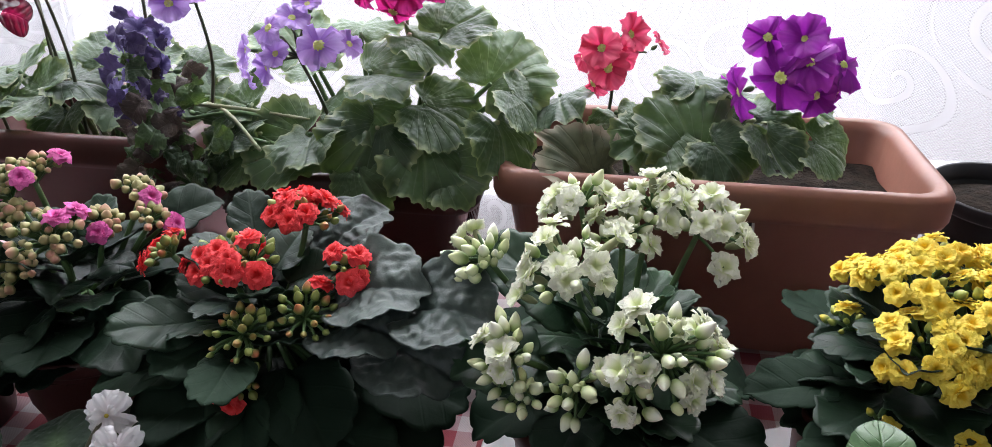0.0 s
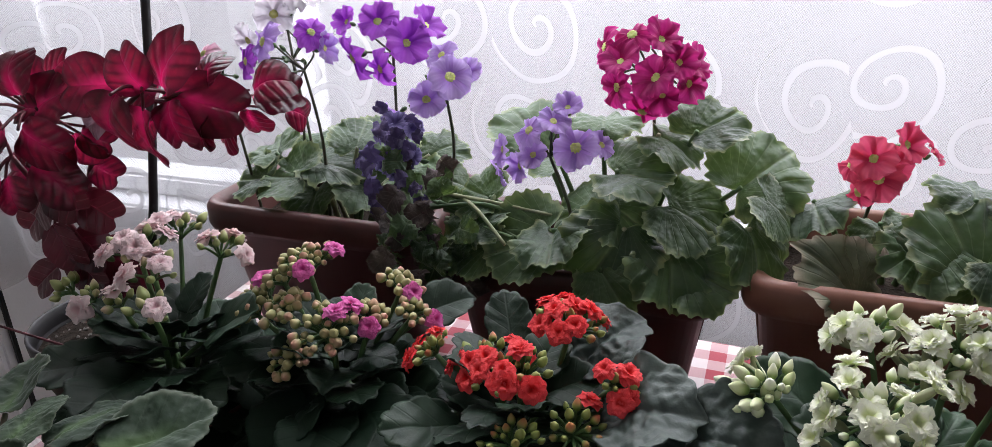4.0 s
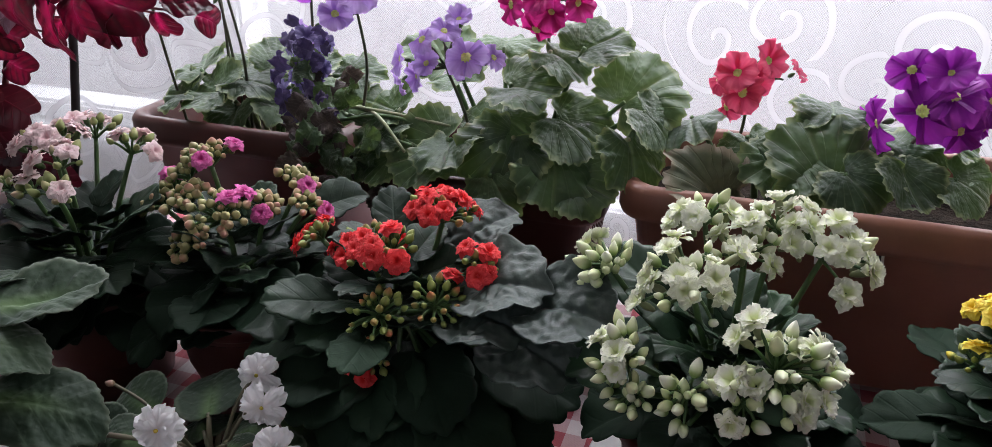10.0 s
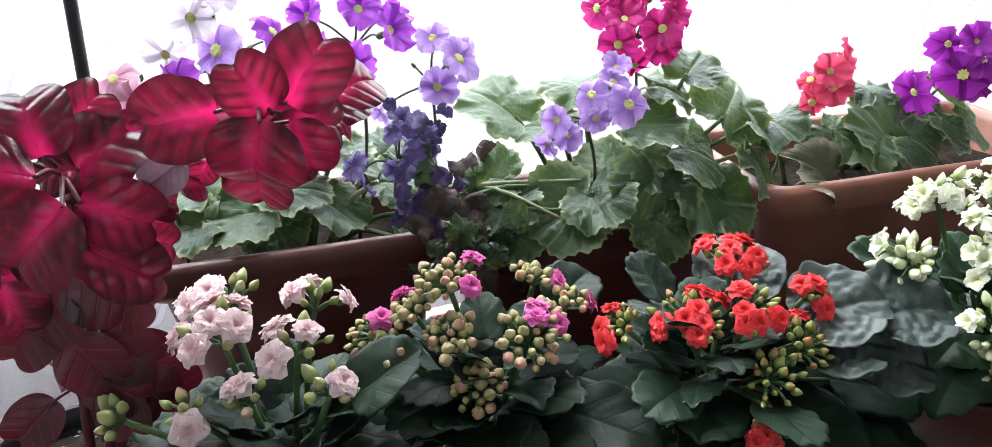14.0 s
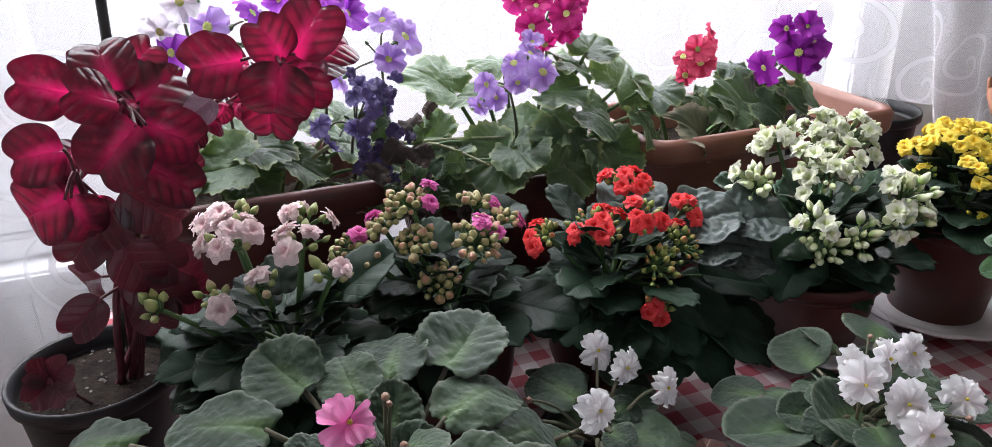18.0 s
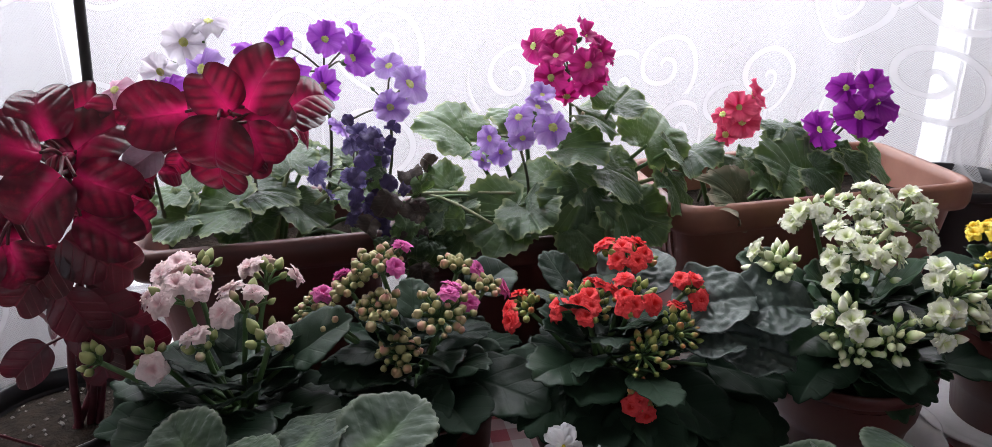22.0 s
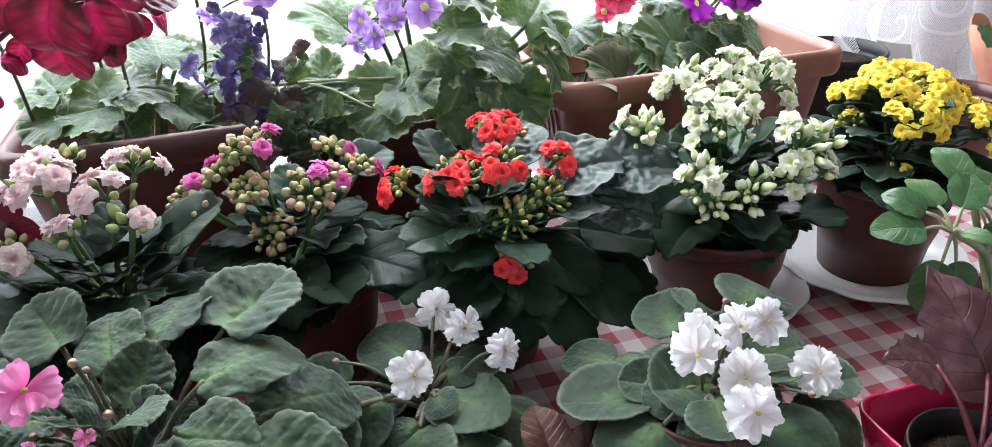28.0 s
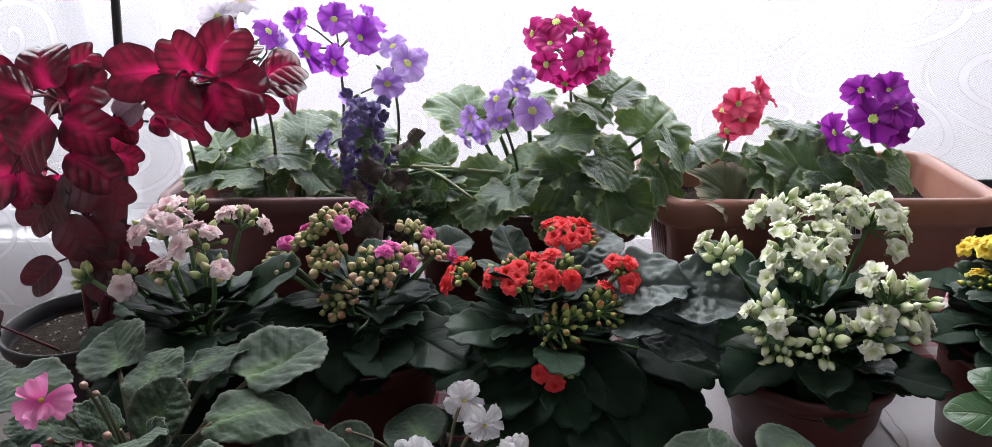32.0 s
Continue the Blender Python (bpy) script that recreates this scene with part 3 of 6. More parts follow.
def curtain():
    """One long lace curtain with soft folds, a scalloped hem, coming forward at its right end."""
    nx, nz = 380, 46
    verts, uvs, faces = [], [], []
    for j in range(nz + 1):
        for i in range(nx + 1):
            s = i / nx
            x = -1.55 + 2.95 * s
            lead = smooth(0.28, 0.42, x)
            hem = 0.70 - 0.05 * (1 - smooth(-1.35, -1.2, x)) + 0.035 * math.sin(11 * x + 1.5) * (1 - lead) + (0.19 - 0.11 * smooth(0.50, 0.62, x) + 0.055 * math.exp(-((x - 0.40) / 0.11) ** 2)) * lead - 0.012 * abs(math.sin(19 * x))
            f = j / nz
            z = hem + (2.36 - hem) * f
            deep = 0.010 * math.sin(26 * x + 1.1 * math.sin(5 * x)) + 0.006 * math.sin(61 * x + 2 * z)
            left = 1 - smooth(-0.75, -0.5, x)
            deep += 0.014 * left * math.sin(38 * x + 1.5 * z) + lead * (0.045 * noise.noise(Vector((7 * x + 4.5 * z, 2.2 * z - 2 * x, 3))) + 0.016 * noise.noise(Vector((19 * x + 11 * z, 5 * z, 8))) + 0.010 * math.sin(34 * x + 13 * z))
            y = 0.872 + deep - (0.09 + 0.075 * math.exp(-((x - 0.42) / 0.12) ** 2)) * lead * (1 - f) ** 3 + 0.012 * (1 - f) ** 6 * math.sin(9 * x)
            verts.append((x, y, z))
            uvs.append((x, z))
    w = nx + 1
    for j in range(nz):
        for i in range(nx):
            faces.append((j * w + i, j * w + i + 1, (j + 1) * w + i + 1, (j + 1) * w + i))
    c = thing("curtain", (0.07, 0.86, 2.38), "white lace curtain with woven scrolls, backlit by the window", "curtain")
    part("lace", mesh("lace", verts, faces, LACE, uvs), c)
    for i in range(14):
        x = -1.48 + 0.217 * i
        part("curtain_ring", lathe("curtain_ring", [(0.0125, -0.002), (0.0155, -0.002), (0.0155, 0.002), (0.0125, 0.002), (0.0125, -0.002)], PVC, 16), c, Matrix.Translation((x, 0.865, 2.368)) @ Matrix.Rotation(math.pi / 2, 4, "Y"))
    v, f = tube([(-1.55, 0.865, 2.37), (0.0, 0.865, 2.372), (1.45, 0.865, 2.37)], 0.011, 0.011, 12)
    part("curtain_rod", mesh("curtain_rod", v, f, PVC), c)
    br = box_mesh("bracket", (0.02, 0.075, 0.02), PVC, 0.002)
    for x in (-1.4, 1.35):
        part("bracket", br, c, Matrix.Translation((x, 0.905, 2.37)))


def smooth(lo, hi, x):
    t = min(max((x - lo) / (hi - lo), 0.0), 1.0)
    return t * t * (3 - 2 * t)


curtain()

# ---- leaves and flowers ----
OUTLINES = {
    "ovate": lambda u: (u ** 0.42) * ((1 - u) ** 0.58) * 1.98,
    "heart": lambda u: (u ** 0.30) * ((1 - u) ** 0.52) * 1.70,
    "pointed": lambda u: (u ** 0.40) * ((1 - u) ** 0.95) * 2.35,
}


def leaf_mesh(name, mat, length, width, outline="heart", nu=14, nv=10, thick=0.0, fold=0.12, droop=0.5, ripple=0.0, waves=3.0,
              scallop=0.0, teeth=7, quilt=0.0, lobe=0.0, notch=0.0, seed=0):
    """A leaf from its foot at the origin along y, its face to z; droop: radians by which it bends over its length."""
    r = random.Random(seed)
    ph = [r.uniform(0, 6.28) for _ in range(4)]
    off = Vector((r.uniform(-9, 9), r.uniform(-9, 9), r.uniform(-9, 9)))
    shape = OUTLINES[outline]
    verts, uvs, faces = [], [], []
    for i in range(nu + 1):
        u = i / nu
        u = 0.5 - 0.5 * math.cos(math.pi * u)
        hw = max(width / 2 * shape(u), 0.0006)
        for j in range(nv + 1):
            s = -1 + 2 * j / nv
            e = 1 + scallop * 1.2 * abs(s) ** 5 * math.sin(2 * math.pi * teeth * u + ph[0]) * min(1.0, 6 * u * (1 - u))
            x = s * hw * e
            d = u - lobe * abs(s) ** 1.6 * (1 - u) ** 3 - notch * math.exp(-(s / 0.26) ** 2) * u ** 6
            d += scallop * 0.5 * math.cos(9 * s + ph[3]) * u ** 10
            a = droop * d
            y = length * (math.sin(a) / droop if abs(droop) > 1e-3 else d)
            z = -length * ((1 - math.cos(a)) / droop if abs(droop) > 1e-3 else 0)
            z += fold * abs(x) * (1 - 0.6 * abs(s))
            z += ripple * width * abs(s) ** 2.5 * (math.sin(2 * math.pi * waves * u + ph[1] + (1.7 if s > 0 else 0)) + 0.5 * math.sin(4.3 * math.pi * waves * u + ph[2]))
            if quilt:
                q = noise.noise(Vector((x, y, 0)) * (7.0 / width) + off)
                z += quilt * width * q
            z += 0.05 * width * noise.noise(Vector((x, y, 0)) * (2.2 / width) + off)
            verts.append(Vector((x, y, z)))
            uvs.append(((s + 1) / 2, u))
    w = nv + 1
    for i in range(nu):
        for j in range(nv):
            faces.append((i * w + j, i * w + j + 1, (i + 1) * w + j + 1, (i + 1) * w + j))
    if thick:
        k = len(verts)
        low = []
        for i in range(nu + 1):
            for j in range(nv + 1):
                rim = i in (0, nu) or j in (0, nv)
                low.append(verts[i * w + j] - Vector((0, 0, thick * (0.35 if rim else 1.0))))
        faces += [tuple(v + k for v in q[::-1]) for q in list(faces)]
        ring = [j for j in range(w)] + [i * w + nv for i in range(1, nu + 1)] + [nu * w + j for j in range(nv - 1, -1, -1)] + [i * w for i in range(nu - 1, 0, -1)]
        for a, b in zip(ring, ring[1:] + ring[:1]):
            faces.append((b, a, a + k, b + k))
        verts += low
        uvs += uvs
    return mesh(name, verts, faces, mat, uvs)


def wedge(a, at, wide):
    """A soft bump of the angle a round at."""
    d = (a - at + math.pi) % (2 * math.pi) - math.pi
    return math.exp(-(d / wide) ** 2)


# outlines round the blade's middle: angle from the tip -> (radius, finer teeth)
MARGINS = {
    "two_lobed": lambda a, q: (1.0 - 0.34 * wedge(a, 0, 0.26) + 0.05 * wedge(a, 0.62, 0.4) + 0.05 * wedge(a, -0.62, 0.4) - 0.10 * wedge(a, math.pi, 0.5), 0.0),
    "lobed_heart": lambda a, q: (1.0 - 0.50 * wedge(a, math.pi, 0.30) + 0.04 * math.sin(2 * a + q), 0.085 * abs(math.cos(4.5 * a)) ** 0.7 + 0.035 * math.sin(27 * a + q) - 0.05),
    "toothed": lambda a, q: (1.0 - 0.20 * wedge(a, math.pi, 0.30) + 0.06 * wedge(a, 0, 0.35) + 0.02 * math.sin(3 * a + q), 0.048 * abs(math.sin(14 * a + q)) + 0.012 * math.sin(5 * a - q)),
    "rounded": lambda a, q: (1.0 - 0.14 * wedge(a, math.pi, 0.26) + 0.015 * math.sin(3 * a + q), 0.028 * abs(math.sin(15 * a))),
    "crenate": lambda a, q: (1.0 - 0.30 * (1 - abs(math.cos(a / 2))) ** 1.5 - 0.16 * wedge(a, math.pi, 0.9) + 0.02 * math.sin(2 * a + q), (0.080 * abs(math.cos(6.5 * a)) ** 0.6 - 0.05) * abs(math.cos(a / 2)) ** 0.5),
}


def blade(name, mat, length, width, margin, rings=9, segs=72, fold=0.1, droop=0.4, cup=0.0, ruffle=0.0, waves=5, quilt=0.0, veins=6.0, fan=False, thick=0.0, seed=0, hole=False, grain=9.0):
    """A broad leaf from its foot at the origin along y, its face to z, built in rings so that its margin keeps its own lobes and teeth."""
    r = random.Random(seed)
    ph = [r.uniform(0, 6.28) for _ in range(4)]
    off = Vector((r.uniform(-9, 9), r.uniform(-9, 9), r.uniform(-9, 9)))
    edge = MARGINS[margin]
    flat = [(0.0, 0.0, 0.0, 0.0)]
    for k in range(1, rings + 1):
        rho = (k / rings) ** 0.85
        for j in range(segs):
            a = 2 * math.pi * j / segs
            big, fine = edge(a, ph[0])
            rad = rho * (1 + (big - 1) * rho ** 0.7) * (1 + fine * rho ** 5)
            flat.append((rad * math.sin(a) * width / 2, rad * math.cos(a) * length / 2, rho, a))
    foot = -min(y for x, y, q, a in flat[-segs:] if abs(a - math.pi) < 0.02 + 2 * math.pi / segs)
    verts, uvs, rims = [], [], []
    for x, y, rho, a in flat:
        y += foot
        v, across = y / length, abs(2 * x / width)
        d = max(v, -0.3)
        b = droop * d
        py = length * (math.sin(b) / droop if abs(droop) > 1e-3 else d)
        z = -length * ((1 - math.cos(b)) / droop if abs(droop) > 1e-3 else 0)
        z += fold * abs(x) * (1 - 0.4 * rho) + cup * width * rho * rho
        z += ruffle * width * rho ** 3 * (math.sin(waves * a + ph[1]) + 0.5 * math.sin((2 * waves + 1) * a + ph[2]))
        if quilt:
            run = 0.55 * math.atan2(x / width, v + 0.02) + 0.5 if fan else v - 0.32 * across
            z += quilt * width * ((abs(math.sin(run * veins * math.pi)) ** 0.6 - 0.6) * min(1.0, rho * 1.6) * (1.0 - 0.5 * rho ** 4) - 0.5 * math.exp(-(across / 0.08) ** 2))
            z += 0.6 * quilt * width * noise.noise(Vector((x, y, 0)) * (grain / width) + off)
        z += 0.06 * width * noise.noise(Vector((x, y, 0)) * (2.0 / width) + off)
        verts.append(Vector((x, py, z)))
        uvs.append((x / width + 0.5, v))
        rims.append((rho, a / (2 * math.pi)))
    faces = [(0, 1 + (j + 1) % segs, 1 + j) for j in range(segs)]
    for k in range(rings - 1):
        for j in range(segs):
            if hole and k in (rings - 4, rings - 5) and j in (4, 5, 6):
                continue
            p, q = 1 + k * segs, 1 + (k + 1) * segs
            faces.append((p + j, p + (j + 1) % segs, q + (j + 1) % segs, q + j))
    if thick:
        n = len(verts)
        low = [v - Vector((0, 0, thick * (1 - 0.7 * q[0] ** 6))) for v, q in zip(verts, rims)]
        faces += [tuple(i + n for i in f[::-1]) for f in list(faces)]
        p = 1 + (rings - 1) * segs
        faces += [(p + j, p + (j + 1) % segs, p + n + (j + 1) % segs, p + n + j) for j in range(segs)]
        verts, uvs, rims = verts + low, uvs + uvs, rims + rims
    me = mesh(name, verts, faces, mat, uvs)
    layer = me.uv_layers.new(name="rim")
    idx = np.empty(len(me.loops), dtype=np.int32)
    me.loops.foreach_get("vertex_index", idx)
    layer.data.foreach_set("uv", np.asarray(rims, dtype=np.float32)[idx].ravel())
    return me


def petals(name, mat, rings, nu=4, nv=4, seed=0, form=0.0, tube_mat=None, tube_len=0.0, crimp=0.0, rounding=0.16):
    """Petals in rings round z: (count, length, width, rise in degrees, notch, ruffle, start height). form: 0 broad-ended, 1 pointed."""
    r = random.Random(seed)
    verts, uvs, faces = [(0.0, 0.0, rings[0][6])], [(0.5, 0.0)], []
    for count, length, width, rise, notch, ruffle, h in rings:
        turn0 = r.uniform(0, 6.28)
        for c in range(count):
            w0 = turn0 + 2 * math.pi * (c + r.uniform(-0.12, 0.12)) / count
            up = radians(rise + r.uniform(-9, 9))
            ll, ww = length * r.uniform(0.88, 1.1), width * r.uniform(0.9, 1.1)
            ph = r.uniform(0, 6.28)
            k = len(verts)
            for i in range(nu + 1):
                u = i / nu
                hw = ww / 2 * (0.22 + 0.95 * u ** 0.75 * (1.22 - u ** 5 * 0.55)) * (1 - form) + ww / 2 * form * (0.30 * (1 - u) + 1.55 * u ** 0.65 * (1 - u) ** 0.42 + 0.05)
                bend = up - 0.5 * u * (1 if rise < 75 else -0.2)
                for j in range(nv + 1):
                    s = -1 + 2 * j / nv
                    d = u * ll * (1 - notch * math.exp(-(s / 0.35) ** 2) * u ** 4 - rounding * s * s * u ** 2 + crimp * math.sin(13 * s + 2 * ph) * u ** 5)
                    rad = d * math.cos(bend) + 0.0012
                    z = h + d * math.sin(bend) + 0.18 * ww * s * s * (0.4 + u) * 0.5 + ruffle * ww * u * u * (0.55 * math.sin(6.5 * s + ph) + 0.25 * math.cos(2.0 * s + ph))
                    x = s * hw
                    verts.append((rad * math.cos(w0) - x * math.sin(w0), rad * math.sin(w0) + x * math.cos(w0), z))
                    uvs.append(((s + 1) / 2, u))
            q = nv + 1
            faces += [(0, k + j + 1, k + j) for j in range(nv)]
            for i in range(nu):
                for j in range(nv):
                    faces.append((k + i * q + j, k + i * q + j + 1, k + (i + 1) * q + j + 1, k + (i + 1) * q + j))
    if tube_mat is None:
        return mesh(name, verts, faces, mat, uvs)
    # the green tube and sepals below the petals
    slots, k, n = [0] * len(faces), len(verts), 7
    for rr, h in ((0.0016, 0.0012), (0.0024, -0.2 * tube_len), (0.0026, -0.55 * tube_len), (0.0016, -0.9 * tube_len), (0.0008, -tube_len)):
        for j in range(n):
            w = 2 * math.pi * j / n
            verts.append((rr * math.cos(w), rr * math.sin(w), h))
            uvs.append((j / n, 0.5))
    for i in range(4):
        for j in range(n):
            faces.append((k + i * n + j, k + (i + 1) * n + j, k + (i + 1) * n + (j + 1) % n, k + i * n + (j + 1) % n))
            slots.append(1)
    return mesh(name, verts, faces, [mat, tube_mat], uvs, slots=slots)


def bud_mesh(name, mat, radius, length, sides=8):
    """A bud: a plump drop with a pointed, four-folded tip."""
    prof = [(0.18, 0.0), (0.62, 0.08), (0.95, 0.25), (1.0, 0.45), (0.82, 0.65), (0.5, 0.84), (0.18, 0.97), (0.03, 1.0)]
    verts, uvs, faces = [], [], []
    for r, h in prof:
        for k in range(sides):
            w = 2 * math.pi * k / sides
            rr = radius * r * (1 + 0.08 * math.cos(4 * w) * h)
            verts.append((rr * math.cos(w), rr * math.sin(w), h * length))
            uvs.append((k / sides, h))
    for i in range(len(prof) - 1):
        for k in range(sides):
            k2 = (k + 1) % sides
            faces.append((i * sides + k, i * sides + k2, (i + 1) * sides + k2, (i + 1) * sides + k))
    faces.append(tuple(range(sides))[::-1])
    return mesh(name, verts, faces, mat, uvs)


def dome(n, spread=1.15, r=rng):
    """Directions spread over a cap round z."""
    for k in range(n):
        c = 1 - (1 - math.cos(spread)) * (k + 0.5) / n
        a = 2.39996 * k + r.uniform(-0.2, 0.2)
        s = math.sqrt(max(1 - c * c, 0))
        yield Vector((s * math.cos(a), s * math.sin(a), c))


def pot(owner, at, radius, height, mat, z=TOP, soil=True, taper=0.74, rim=0.014):
    """A round plastic pot with a rolled rim and soil, as parts of owner."""
    r, h = radius, height
    prof = [(0.002, 0.003), (r * taper * 0.94, 0.0), (r * taper, 0.003), (r * (taper + (1 - taper) * 0.8), h - rim - 0.002), (r * 0.985, h - rim), (r * 1.03, h - rim + 0.002),
            (r * 1.04, h - 0.002), (r * 1.02, h), (r * 0.98, h - 0.001), (r * 0.95, h - rim), (r * (taper + 0.16), h * 0.5), (r * taper * 0.9, 0.006), (0.002, 0.006)]
    part("pot", lathe("pot", prof, mat), owner, Matrix.Translation((at[0], at[1], z)))
    if soil:
        rr = r * 0.945
        sp = [(rr, h - 0.02), (rr * 0.8, h - 0.016), (rr * 0.5, h - 0.012), (rr * 0.2, h - 0.012), (0.001, h - 0.011), ]
        part("soil", lathe("soil", sp, SOIL, 28, wobble=0.01), owner, Matrix.Translation((at[0], at[1], z)))


def kal_leaves(mat, seed):
    return [blade("leaf", mat, 0.060 + 0.008 * (k % 3), 0.045 + 0.007 * (k % 2), "crenate", 9, 78, 0.34 - 0.16 * (k % 3), 0.2 + 0.8 * (k % 4) / 3, 0.05 * (k % 2), 0.030, 4 + k % 3, 0.012, 5.0, False, 0.0020, seed + k) for k in range(6)]


def kalanchoe(name, x, y, label, mats, heads, radius=0.063, height=0.105, leaves=34, leaf_tops=(), z=TOP, bud=(0.0025, 0.0068), reach=1.0, tall=0.09, crowd=1.35, skirt=10, tight=0.9, hang=0.42, deep=0.0):
    """A potted kalanchoe. heads: (x, y, z, blooms, buds, radius) in the eye's plan; leaf_tops: (x, y, z, size) of leaves that stand out."""
    petal_sets, bud_mats, leaf_set, pot_mat = mats
    c = W(x, y, z)
    r = random.Random(name + str(x))
    t = thing(name, c, label, "potted plant", "potted plants on the table")
    pot(t, c, radius, height, pot_mat, z)
    base = c + Vector((0, 0, height - 0.012))
    buds = [bud_mesh("bud", bud_mats, bud[0] * k, bud[1] * k) for k in (0.8, 1.0, 1.2)]
    crown = base + Vector((0, 0, tall * 0.75))
    for hx, hy, hz, nb, nu_, rad in heads:
        nu_, rad = round(nu_ * crowd), rad * tight
        h = W(hx, hy, hz)
        low = h - Vector((0, 0, rad * 0.9)) + (crown - h) * 0.12
        mid = base.lerp(low, 0.55) + Vector(((low.x - base.x) * 0.10, (low.y - base.y) * 0.10, 0.012))
        runs = [([base + Vector((r.uniform(-.012, .012), r.uniform(-.012, .012), 0)), mid, low], 0.0024, 0.0019, 6)]
        lean = ((h - crown) * 0.8 + Vector((0, -0.01, 0.05))).normalized()
        spin = lean.to_track_quat("Z", "Y").to_matrix()
        ds = list(dome(nb + nu_, 1.35, r))
        order = list(range(nb + nu_))
        r.shuffle(order)
        blooms = set(sorted(order[:nb]))
        for k, d in enumerate(ds):
            d = spin @ Vector((d.x * 1.12, d.y * 1.12, 0.30 + 0.55 * d.z))
            is_bloom = k in blooms
            p = low + d * rad * (r.uniform(0.95, 1.1) if is_bloom else r.uniform(0.72, 1.05))
            if deep:
                p += Vector((0, 0, r.uniform(-1.0, 0.45) * rad * deep))
            runs.append(([low, low.lerp(p, 0.6) + Vector((0, 0, 0.002)), p], 0.0012, 0.0009, 5))
            if is_bloom:
                f = (d * 0.9 + Vector((r.uniform(-.3, .3), r.uniform(-.30, .10), r.uniform(0.15, .7)))).normalized()
                part("bloom", r.choice(petal_sets), t, facing(f, p, r.uniform(0, 6.28), r.uniform(0.9, 1.12)))
            else:
                part("bud", r.choice(buds), t, facing((d + Vector((0, 0, 0.35))).normalized(), p - d * 0.003, r.uniform(0, 6.28), r.uniform(0.85, 1.15)))
        part("stalk", tubes("stalk", runs, STEM_GREEN), t)
    for k in range(leaves):
        f = k / leaves
        a = 2.39996 * k + r.uniform(-0.25, 0.25)
        el = 0.05 + 0.75 * f + r.uniform(-0.12, 0.12)
        out = Vector((math.cos(a) * math.cos(el), math.sin(a) * math.cos(el), math.sin(el)))
        st = base + Vector((0, 0, tall * f * 0.8)) + Vector((out.x, out.y, 0)) * 0.022
        size = (1.18 - 0.45 * f) * r.uniform(0.88, 1.1) * reach
        part("leaf", r.choice(leaf_set), t, along(out, (-out.x * 0.3 + r.uniform(-.3, .3), -out.y * 0.3 + r.uniform(-.3, .3), 1), st, size))
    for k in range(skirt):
        # broad leaves that hang over the pot's rim, their shade put into the colour
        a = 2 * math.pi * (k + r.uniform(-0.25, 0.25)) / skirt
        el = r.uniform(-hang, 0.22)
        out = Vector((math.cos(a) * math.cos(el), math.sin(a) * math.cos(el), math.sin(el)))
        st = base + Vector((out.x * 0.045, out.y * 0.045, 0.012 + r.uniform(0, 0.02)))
        part("leaf", r.choice(SHADED), t, along(out, (-out.x * 0.2, -out.y * 0.2, 1), st, r.uniform(1.05, 1.35) * reach))
        v, f = tube([base + Vector((0, 0, 0.004)), st + out * 0.004], 0.0022, 0.0018, 5)
        part("petiole", mesh("petiole", v, f, STEM_GREEN), t)
    for lx, ly, lz, size in leaf_tops:
        tip = W(lx, ly, lz)
        foot = base + Vector((0, 0, tall * 0.35))
        out = (tip - foot)
        st = foot + out.normalized() * max(out.length - 0.045 * size, 0.012)
        # low front leaves also take the copy darkened to stand for shade
        part("leaf", CRINKLED[round(size * 100) % 2] if size in (1.18, 1.22) else r.choice(SHADED if lz < 0.945 and ly < 0.41 else leaf_set), t, along(out + Vector((0, 0, -0.01)), (r.uniform(-.2, .2), -0.35, 1), st, size))
        v, f = tube([foot, st], 0.002, 0.0018, 5)
        part("petiole", mesh("petiole", v, f, STEM_GREEN), t)
    return t


def double_bloom(name, mat, s, seed):
    return petals(name, mat, [(5, 0.0104 * s, 0.0112 * s, 10, 0.0, 0.12, 0.0), (5, 0.0096 * s, 0.0102 * s, 26, 0.0, 0.14, 0.0006), (5, 0.0082 * s, 0.0084 * s, 42, 0.0, 0.16, 0.0010),
                              (4, 0.0066 * s, 0.0066 * s, 58, 0.0, 0.16, 0.0014), (3, 0.0050 * s, 0.0050 * s, 72, 0.0, 0.12, 0.0016)], 6, 6, seed, 0.0, STEM_GREEN, 0.008, rounding=0.40)


def bloom_set(name, base, tip, s, through=0.3, vary=0.3):
    m = petal_shader(name, base, tip, through, vary)
    return [double_bloom("bloom", m, s, k) for k in range(3)]


KAL = kal_leaves(LEAF_KAL, 11)
KALW = kal_leaves(LEAF_WHITE_KAL, 31)
SHADED = kal_leaves(LEAF_SHADED, 61)
CRINKLED = [blade("leaf", LEAF_CRINKLED, 0.066, 0.060, "crenate", 18, 96, 0.24, 0.9 + 0.4 * k, 0.06, 0.045, 5, 0.050, 0.0, False, 0.002, 44 + k, grain=15.0) for k in range(2)]
RED = bloom_set("red_petal", (0.78, 0.022, 0.022), (0.92, 0.095, 0.105), 0.78)
MAG = bloom_set("magenta_petal", (0.62, 0.06, 0.30), (0.80, 0.20, 0.52), 0.78)
PINK = bloom_set("blush_petal", (0.82, 0.56, 0.58), (0.90, 0.78, 0.77), 0.95, 0.3, 0.2)
WHITE_PETAL = petal_shader("cream_petal", (0.73, 0.80, 0.42), (0.93, 0.925, 0.85), 0.25, 0.22)
